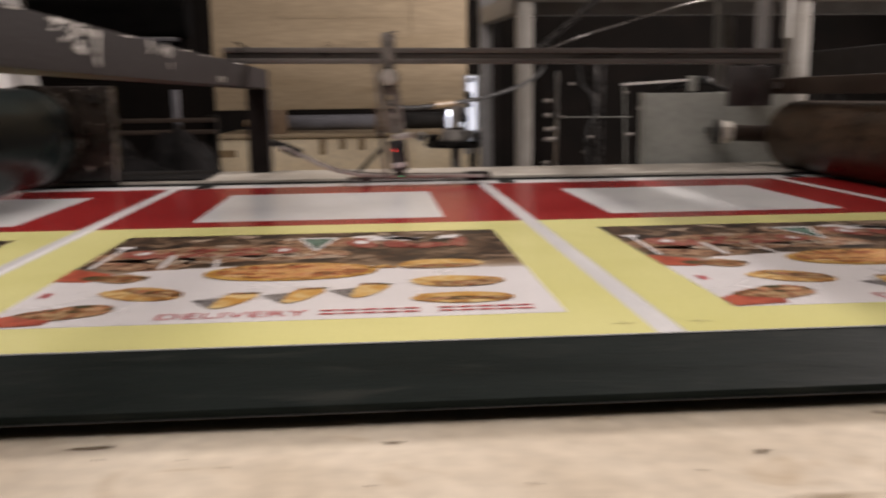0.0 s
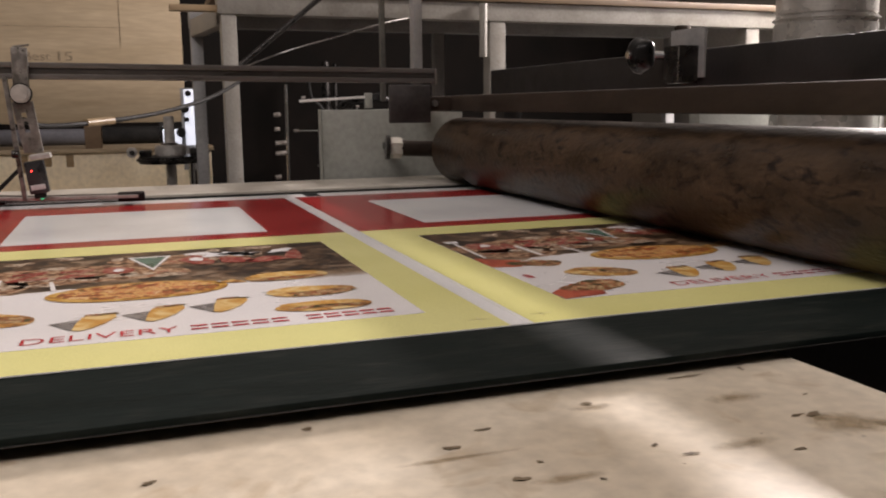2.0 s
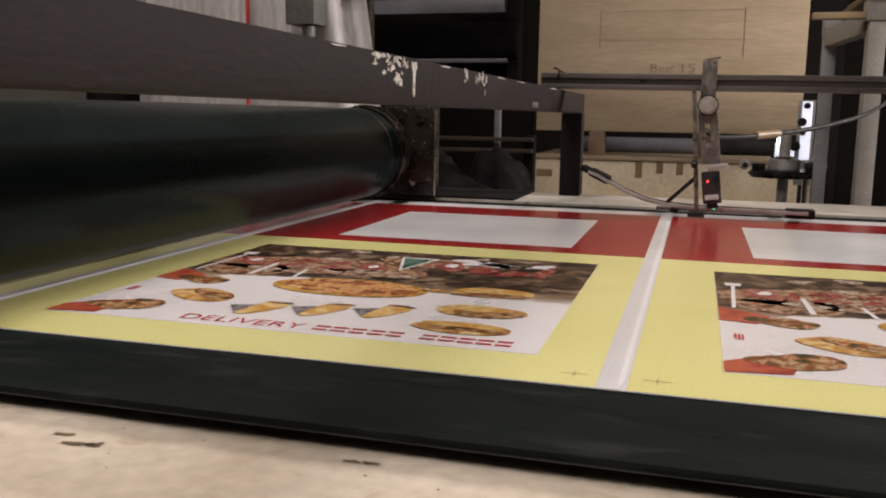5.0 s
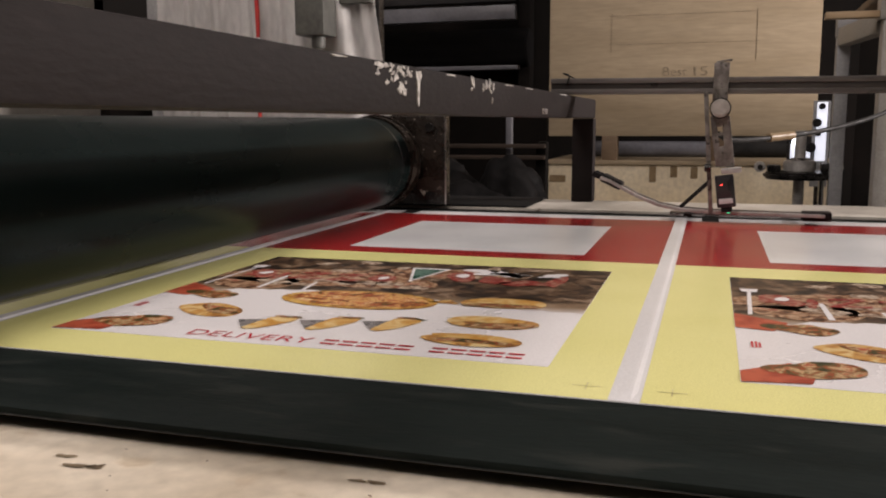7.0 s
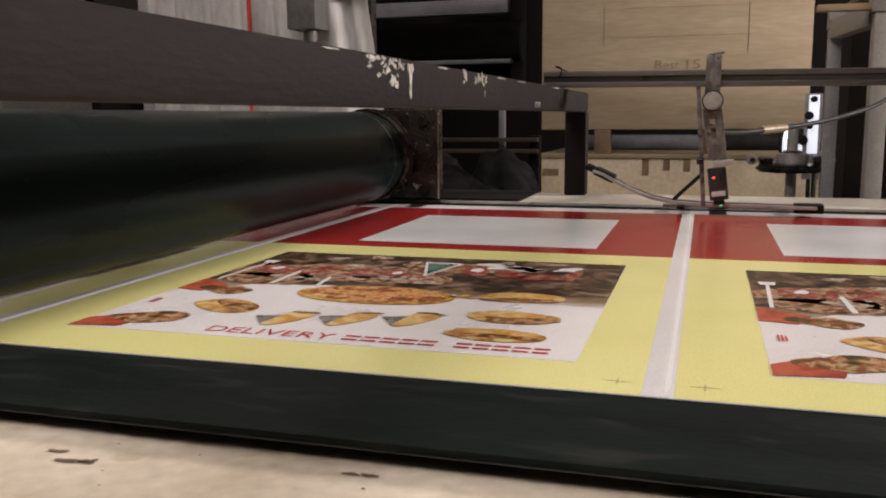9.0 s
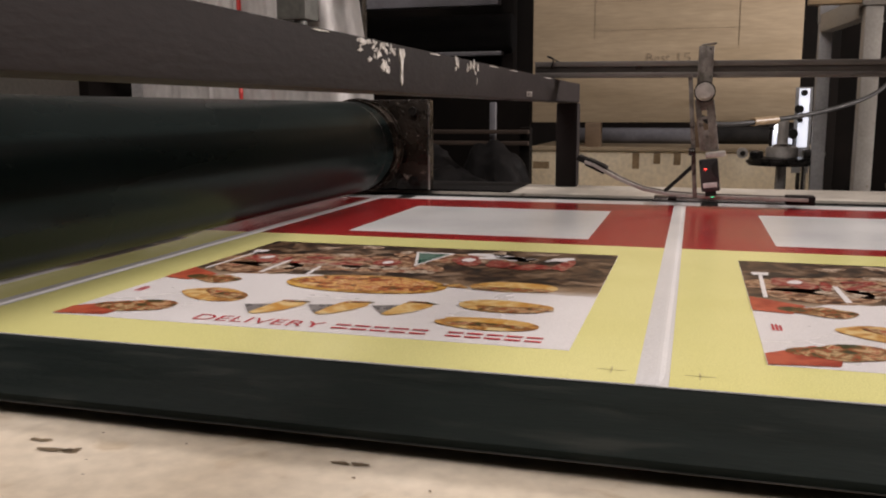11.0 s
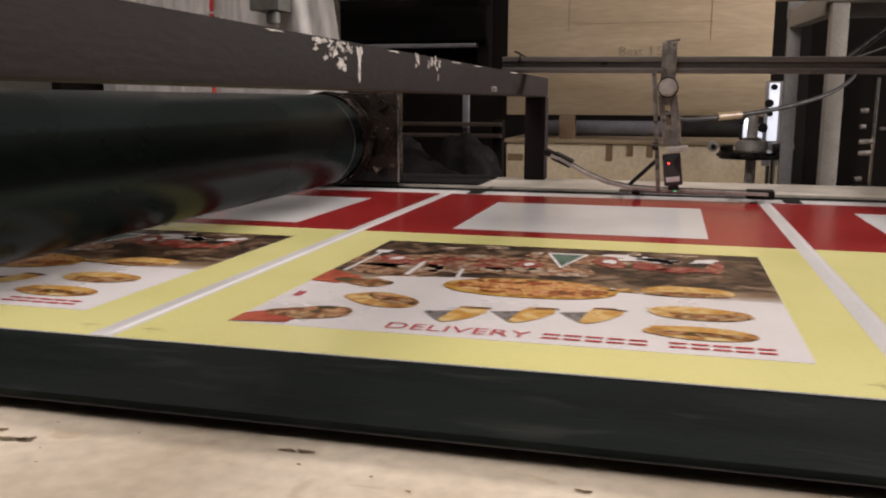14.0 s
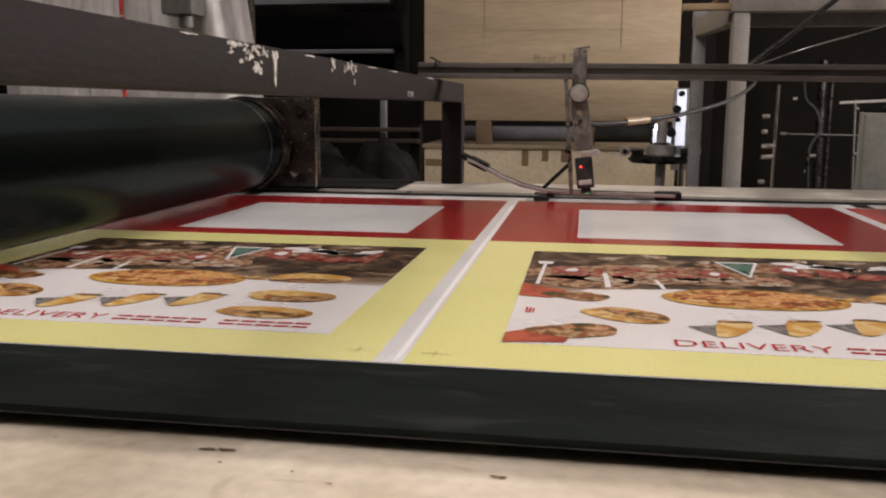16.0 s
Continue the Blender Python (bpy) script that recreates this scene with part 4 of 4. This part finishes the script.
# ---- behind the machine ----
def background():
    # tall plywood panel on blocks over a low cream crate
    p = thing("plywood_panel", (-0.18, 3.8, 0.89), "tall plywood panel standing on timber blocks on a crate", "wood panel")
    bd = part("board", box(-0.720, 0.356, 3.79, 3.812, 0.993, 2.08, 0.003), M_PLY, p)
    for z in (1.489, 1.372):
        part("pencil_line", box(-0.47, 0.13, 3.7888, 3.7898, z, z + 0.0012, 0), M_PENCIL, bd)
    for x in (-0.458, 0.117):
        part("pencil_line", box(x, x + 0.0012, 3.7888, 3.7898, 1.30 if x > 0 else 1.34, 1.50, 0), M_PENCIL, bd)
    for text, x0, x1 in (("Best", -0.244, -0.148), ("15", -0.118, -0.067)):
        ltr = letters(text, x0, x1, 1.240, 1.276, 0)
        for v in ltr.verts:
            v.co = Vector((v.co.x, 3.7886, v.co.y))
        part("pencil_writing", ltr, M_PENCIL, bd, "handwritten pencil note", smooth=None)
    for x in (-0.490, -0.045):
        part("block", box(x, x + 0.065, 3.785, 3.86, 0.8902, 0.9925, 0.004), M_PLANK, p)
    c = thing("cream_crate", (-0.15, 3.9, 0), "long low cream plywood crate with brown tape marks", "crate")
    cs = part("crate_side", box(-0.715, 0.45, 3.77, 3.79, 0.55, 0.872, 0.003), M_CREAM, c)
    part("crate_lid", box(-0.725, 0.46, 3.76, 4.40, 0.8725, 0.890, 0.003), M_PLY, c)
    part("crate_base", box(-0.715, 0.45, 3.7905, 4.38, 0.0, 0.8715, 0.003), M_WOOD, c)
    part("ledge", box(-0.73, 0.47, 3.62, 3.7695, 0.66, 0.70, 0.003), M_CREAM, c)
    for x, z0, z1 in ((-0.273, 0.80, 0.868), (-0.187, 0.822, 0.868), (-0.105, 0.818, 0.868)):
        part("tape_strip", box(x - 0.014, x + 0.014, 3.7685, 3.7698, z0, z1, 0), M_TAPE, cs, "brown tape strip")
    part("tape_strip", box(-0.71, -0.64, 3.7685, 3.7698, 0.795, 0.825, 0), M_TAPE, cs, "brown tape strip")
    r = thing("grey_roll", (-0.15, 4.2, 0.89), "blue-grey wrapped roll lying on the crate", "roll")
    part("roll_body", rod((-0.62, 4.2, 0.926), (-0.02, 4.2, 0.926), 0.036, 32, bevel=0.006), M_BLUEGREY, r)
    part("roll_end", rod((-0.0195, 4.2, 0.930), (0.42, 4.2, 0.930), 0.039, 32, bevel=0.006), M_RUBBER, r, "black wrapped end")
    part("roll_core", rod((-0.66, 4.2, 0.926), (-0.6205, 4.2, 0.926), 0.016, 20), M_WOOD, r)
    # shaft with bearing flange
    f = thing("flange_bearing", (0.265, 3.4, 0.0), "black flange bearing on a chrome vertical shaft", "bearing")
    part("shaft", rod((0.267, 3.4, 0.0), (0.267, 3.4, 1.020), 0.019, 28, bevel=0.003), M_BRIGHT, f)
    part("flange_plate", rod((0.262, 3.4, 0.846), (0.262, 3.4, 0.872), 0.118, 48, bevel=0.008), M_DARKSTEEL, f)
    part("flange_boss", rod((0.267, 3.4, 0.8725), (0.267, 3.4, 0.912), 0.056, 40, bevel=0.004), M_BRIGHT, f, "polished ring")
    part("boss_collar", rod((0.267, 3.4, 0.9125), (0.267, 3.4, 0.922), 0.032, 32, bevel=0.002), M_STEEL, f)
    for x in (0.130, 0.388):
        lug = part("lug", rod((x, 3.345, 0.890), (x, 3.40, 0.890), 0.019, 24, bevel=0.003), M_BRIGHT, f, "round polished lug")
        part("lug_bolt", rod((x, 3.338, 0.890), (x, 3.3445, 0.890), 0.010, 6), M_DARKSTEEL, lug)
    part("collar_clamp", box(0.155, 0.200, 3.34, 3.40, 0.8725, 0.898, 0.005), M_DARKSTEEL, f)
    part("collar_clamp", box(0.335, 0.368, 3.34, 3.40, 0.8725, 0.905, 0.005), M_DARKSTEEL, f)
    part("second_shaft", rod((0.345, 3.42, 0.0), (0.345, 3.42, 0.87), 0.010, 20), M_CHROME, f)
    part("base", box(0.18, 0.40, 3.3, 3.52, 0.60, 0.742, 0.004), M_DARKSTEEL, f)
    # lit lamp strip
    l = thing("lamp_strip", (0.37, 3.68, 0.0), "bright white lamp strip behind black knobs", "lamp")
    part("backing", box(0.330, 0.392, 3.668, 3.68, 0.80, 1.130, 0.002), M_GREYPOST, l)
    part("backing", box(0.242, 0.3295, 3.668, 3.68, 0.895, 0.995, 0.002), M_DARKSTEEL, l)
    part("pole", rod((0.366, 3.70, 0.0), (0.366, 3.70, 1.10), 0.016, 16), M_DARKSTEEL, l)
    part("lit_panel", box(0.343, 0.380, 3.660, 3.6675, 0.900, 1.124, 0.003), M_LITPANEL, l, "glowing white panel")
    part("lit_panel", box(0.254, 0.326, 3.660, 3.6675, 0.905, 0.966, 0.003), M_LITPANEL, l, "glowing white panel")
    part("bulb", rod((0.272, 3.640, 0.974), (0.272, 3.6675, 0.974), 0.014, 20, bevel=0.006), M_LAMP, l, "bright lit bulb")
    for x, z, r in ((0.358, 1.108, 0.012), (0.343, 1.046, 0.016), (0.348, 1.004, 0.010), (0.324, 0.952, 0.019)):
        part("knob", rod((x, 3.625, z), (x, 3.6595, z), r, 20, bevel=0.004), M_RUBBER, l)
    # steel rack
    k = thing("steel_rack", (1.4, 2.9, 0), "white-painted steel rack with a plank shelf", "rack")
    for x, w in ((0.414, 0.047), (1.320, 0.060), (2.40, 0.060)):
        part("post", box(x, x + w, 2.80, 2.86, 0.0, 1.3375, 0.003), M_POST, k)
    for x in (0.358, 1.30, 2.40):
        part("rear_post", box(x, x + 0.043, 3.32, 3.36, 0.0, 1.3375, 0.003), M_GREYPOST, k)
    part("front_beam", box(0.404, 2.60, 2.795, 2.86, 1.338, 1.400, 0.003), M_POST, k)
    part("rear_beam", box(0.355, 2.60, 3.315, 3.365, 1.338, 1.400, 0.003), M_GREYPOST, k)
    part("side_beam", bar((0.428, 2.8605, 1.336), (0.380, 3.3145, 1.336), 0.045, 0.060, 0.003), M_POST, k)
    for j in range(3):
        part("plank", box(0.400 + 0.004 * j, 2.62, 2.78 + 0.20 * j, 2.972 + 0.20 * j, 1.4005, 1.423, 0.003), M_PLANK, k)
    part("batten", box(0.262, 0.4035, 2.80, 2.84, 1.345, 1.364, 0.002), M_WOOD, k, "raw timber batten end")
    part("downpipe", rod((1.285, 2.775, 1.215), (1.285, 2.775, 1.3920), 0.013, 20), M_POST, k)
    part("bracket", rod((2.08, 2.76, 1.10), (2.08, 2.76, 1.335), 0.030, 24, bevel=0.004), M_BEAM_R, k)
    w = thing("wrapped_parcel", (1.75, 2.95, 1.423), "parcel in clear crinkled plastic on the rack", "parcel")
    part("parcel", box(1.35, 1.90, 2.82, 3.10, 1.4232, 1.52, 0.03), M_WRAPFILM, w)
    t = thing("tin_drum", (2.36, 2.35, 0), "shiny tin drum with a rolled rim", "drum")
    part("drum", rod((2.36, 2.35, 0.0), (2.36, 2.35, 1.315), 0.165, 48, bevel=0.006), M_TIN, t)
    part("rim", rod((2.36, 2.35, 1.3155), (2.36, 2.35, 1.335), 0.170, 48, bevel=0.008), M_TIN, t)
    part("upper_can", rod((2.36, 2.35, 1.3355), (2.36, 2.35, 1.62), 0.160, 48, bevel=0.006), M_TIN, t)
    part("side_pipe", rod((2.60, 2.30, 0.0), (2.60, 2.30, 1.60), 0.020, 20), M_CHROME, t)
    v = thing("pale_cabinet", (2.6, 2.65, 0), "low pale painted cabinet behind the rusty roller", "cabinet")
    part("cabinet_body", box(2.05, 3.6, 2.60, 2.66, 0.0, 1.03, 0.004), M_GBOX, v)
    part("strut", bar((2.66, 2.585, 1.02), (2.78, 2.585, 0.90), 0.02, 0.03, 0.002), M_DARKSTEEL, v)
    # machinery far behind, the cabinet's shade painted in as near-black
    d = thing("dark_press", (1.9, 5.6, 0), "machine cabinet behind the rack, shade painted in as near-black", "machine")
    part("cabinet", box(0.62, 3.6, 5.5, 6.3, 0.0, 2.3, 0.01), M_SHADE_BLACK, d)
    part("bolt_rod", rod((0.895, 4.5, 0.0), (0.903, 4.5, 1.165), 0.008, 14), M_CHROME, d)
    for x, z, w in ((0.850, 1.000, 0.018), (0.848, 0.926, 0.014), (0.866, 0.856, 0.030), (0.865, 0.803, 0.030), (0.846, 0.680, 0.016)):
        part("rod_nut", rod((x - w, 4.49, z + 0.010), (x + w, 4.49, z + 0.013), 0.012, 8, bevel=0.002), M_GUN, d)
    part("stand", box(0.83, 0.92, 4.46, 4.56, 0.0, 0.66, 0.004), M_DARKSTEEL, d)
    part("pipe", rod((1.219, 4.9, 0.0), (1.199, 4.9, 1.30), 0.022, 20), M_DARKSTEEL, d)
    part("cross_pipe", rod((1.02, 4.86, 0.918), (1.40, 4.86, 0.914), 0.004, 12), M_SWITCH, d)
    part("cross_pipe", rod((1.30, 5.1, 0.60), (1.30, 5.1, 1.30), 0.012, 12), M_DARKSTEEL, d)
    part("cross_pipe", rod((1.42, 5.0, 0.60), (1.40, 5.0, 1.10), 0.007, 12), M_SWITCH, d)
    for x, z, a in ((1.150, 0.803, 0.018), (1.372, 0.815, 0.024), (1.000, 0.918, 0.014), (1.13, 0.72, 0.012), (1.36, 1.05, 0.010), (1.05, 1.10, 0.012), (1.44, 0.96, 0.012)):
        part("fitting", rod((x, 4.86, z), (x + 2 * a, 4.86, z + 0.2 * a), 0.009, 12, bevel=0.002), M_GUN, d)
    part("hose", tube([(1.06, 4.7, 1.20), (1.08, 4.72, 1.10), (1.14, 4.74, 1.04), (1.16, 4.72, 0.94), (1.11, 4.7, 0.84), (1.12, 4.7, 0.60)], 0.010, 8), M_RUBBER, d)
    # left: plastic sheeting with a switch box and a red cable
    s = thing("plastic_curtain", (-1.4, 2.42, 0.0), "crumpled white plastic sheeting hanging from a bar", "curtain")
    bm = bmesh.new()
    nx, nz = 70, 14
    grid = []
    for i in range(nx + 1):
        x = -1.70 + 0.63 * i / nx
        col = []
        for j in range(nz + 1):
            q = j / nz
            y = 2.42 + 0.018 * math.sin(58 * x + 2.2 * math.sin(3 * q)) + 0.010 * math.sin(131 * x + 5 * q) + 0.008 * noise.noise((x * 9, q * 5, 0))
            col.append(bm.verts.new((x + 0.16 * (1 - q) * (i / nx) ** 6, y, 0.86 + 1.14 * q)))
        grid.append(col)
    for a, b in zip(grid, grid[1:]):
        for j in range(nz):
            bm.faces.new((a[j], b[j], b[j + 1], a[j + 1]))
    bmesh.ops.solidify(bm, geom=bm.faces[:], thickness=0.0015)
    part("sheet", bm, M_SHEET, s, smooth=60)
    part("hanging_bar", rod((-1.75, 2.43, 2.01), (-1.0, 2.43, 2.01), 0.012, 16), M_STEEL, s)
    part("stand_post", box(-1.75, -1.71, 2.42, 2.46, 0.0, 2.05, 0.003), M_GREYPOST, s)
    part("stand_post", box(-1.02, -0.985, 2.46, 2.50, 0.0, 2.05, 0.003), M_DARKSTEEL, s)
    rc = thing("red_cable", (-1.33, 2.38, 1.0), "red cable hanging down the plastic sheeting", "cable")
    part("cable", tube([(-1.335, 2.375, 2.0), (-1.345, 2.37, 1.6), (-1.337, 2.372, 1.40), (-1.335, 2.37, 1.30), (-1.34, 2.374, 1.1), (-1.335, 2.375, 0.87)], 0.0065, 10), M_REDCABLE, rc)
    part("clip", box(-1.350, -1.324, 2.362, 2.372, 1.300, 1.304, 0.001), M_LABEL, rc)
    sb = thing("switch_box", (-1.13, 2.35, 1.27), "dark grey switch box on the plastic sheeting's post", "switch box")
    cse = part("case", box(-1.185, -1.095, 2.31, 2.40, 1.300, 1.47, 0.006), M_SWITCH, sb)
    part("gland", rod((-1.13, 2.35, 1.266), (-1.13, 2.35, 1.2995), 0.02, 16, bevel=0.003), M_SWITCH, cse)
    part("mount", box(-1.0945, -0.99, 2.40, 2.43, 1.395, 1.42, 0.003), M_SWITCH, sb)
    # bay between the sheeting and the plywood, near-black panels stand in for its shade
    m = thing("dark_bay_rack", (-1.3, 4.3, 0), "bay with horizontal grey rails and near-black panels for its shade", "rack")
    part("top_rail", box(-3.2, -0.92, 4.00, 4.06, 1.520, 1.585, 0.003), M_BLUEGREY, m, "blue-grey rail")
    part("upper_rail", box(-3.2, -0.92, 4.00, 4.05, 1.60, 1.70, 0.003), M_BEAM_D, m)
    part("lower_rail", box(-3.2, -0.90, 3.98, 4.03, 1.293, 1.312, 0.003), M_BLUEGREY, m, "thin grey rail")
    part("bay_roll", rod((-3.1, 4.35, 1.42), (-0.92, 4.35, 1.42), 0.095, 40, bevel=0.006), M_NEARBLACK, m, "black roll")
    part("post", box(-0.99, -0.93, 4.4, 4.5, 0.0, 1.9, 0.003), M_SHADE_BLACK, m)
    part("post", box(-3.2, -3.14, 4.0, 4.5, 0.0, 1.9, 0.003), M_SHADE_BLACK, m)
    # sheet added behind bay and plywood so the gaps read as shade
    part("back_panel", box(-3.2, 0.60, 4.52, 4.55, 0.0, 2.2, 0.003), M_SHADE_BLACK, m)
    part("box_body", box(-1.36, -1.15, 2.60, 3.3, 0.0, 1.0, 0.003), M_SHADE_BLACK, m)
    lr = thing("low_brown_rails", (-0.7, 2.6, 0), "pair of brown steel rails across a dark stand", "rail stand")
    for z in (0.982, 0.948):
        part("rail", bar((-1.14, 2.6, z), (-0.515, 2.6, z), 0.02, 0.012, 0.002), M_BEAM_R, lr)
    part("strut", box(-0.640, -0.622, 2.62, 2.64, 0.0, 1.07, 0.002), M_BLUEGREY, lr)
    # side and back: shade of the opening painted as near-black
    part("side", box(-0.545, -0.515, 2.615, 2.66, 0.0, 0.995, 0.003), M_SHADE_BLACK, lr)
    part("back", box(-1.14, -0.605, 3.1, 3.13, 0.0, 1.1, 0.003), M_SHADE_BLACK, lr)
    st = thing("dark_stand", (-0.7, 2.38, 0), "low sooty steel stand behind the machine", "stand")
    part("stand_body", box(-1.1, -0.455, 2.18, 2.585, 0.0, 0.671, 0.004), M_NEARBLACK, st)
    rnd = random.Random(21)
    for name, x, y, z, rx, rz in (("plastic_bag", -0.78, 2.45, 0.80, 0.13, 0.13), ("plastic_bag", -0.58, 2.42, 0.80, 0.10, 0.15), ("plastic_bag", -0.70, 2.30, 0.78, 0.15, 0.11)):
        bag = thing(name, (x, y, 0.672), "crumpled black plastic bag behind the machine", "plastic bag", "plastic bags")
        b = bmesh.new()
        bmesh.ops.create_icosphere(b, subdivisions=4, radius=1)
        off = rnd.uniform(0, 50)
        for vv in b.verts:
            d2 = vv.co.normalized()
            s2 = 1 + 0.22 * noise.noise(d2 * 2.2 + Vector((off, 0, 0))) + 0.12 * abs(noise.noise(d2 * 6 + Vector((off, 3, 0))))
            vv.co = Vector((x + d2.x * rx * s2, y + d2.y * 0.10 * s2, max(z + d2.z * s2 * rz, 0.672)))
        part("bag_body", b, M_BAG, bag, smooth=50)
    # cables
    cb = thing("sensor_cable", (0.1, 1.6, 1.03), "black sensor cable sagging from the bracket to the rack", "cable")
    part("cable", tube([(-0.030, 1.402, 1.035), (-0.002, 1.45, 1.0245), (0.083, 1.60, 1.029), (0.178, 1.75, 1.042), (0.275, 1.90, 1.067), (0.36, 2.15, 1.10), (0.43, 2.50, 1.13), (0.44, 2.796, 1.15)], 0.0042, 10), M_RUBBER, cb)
    part("tape_wrap", rod((0.050, 1.545, 1.0268), (0.092, 1.612, 1.0300), 0.0068, 14), M_TAPE, cb, "brown tape round the cable")
    dr = thing("leaning_rod", (0.45, 2.7, 1.1), "dark rod leaning against the rack beam", "rod")
    part("rod", rod((0.452, 2.70, 1.176), (0.80, 2.70, 1.46), 0.008, 14), M_DARKSTEEL, dr)
    tc = thing("slack_cable", (0.6, 2.7, 1.2), "thin slack cable below the rack beam", "cable")
    part("cable", tube([(0.46, 2.78, 1.17), (0.60, 2.70, 1.222), (0.75, 2.68, 1.265), (0.90, 2.70, 1.31), (1.05, 2.79, 1.345)], 0.0022, 8), M_STEEL, tc)


background()


# ---- what moves ----
def motions():
    def fed(t):
        for (a, p), (b, q) in zip(FEED, FEED[1:]):
            if a <= t <= b:
                return p + (q - p) * (t - a) / (b - a)
    walk(FILM, [(t, pose(s, 0, ZF)) for t, s in FEED])
    times = [0.25 * k for k in range(65)]
    walk(GREEN, [(t, pose(-0.603, 0.95, 0.9855, 0, -math.degrees((fed(t) - FEED[0][1]) / 0.0768), 0)) for t in times])
    walk(BROWN, [(t, pose(0.732, 1.0, 0.9645, 0, -math.degrees((fed(t) - FEED[0][1]) / 0.0632), 0)) for t in times])


motions()
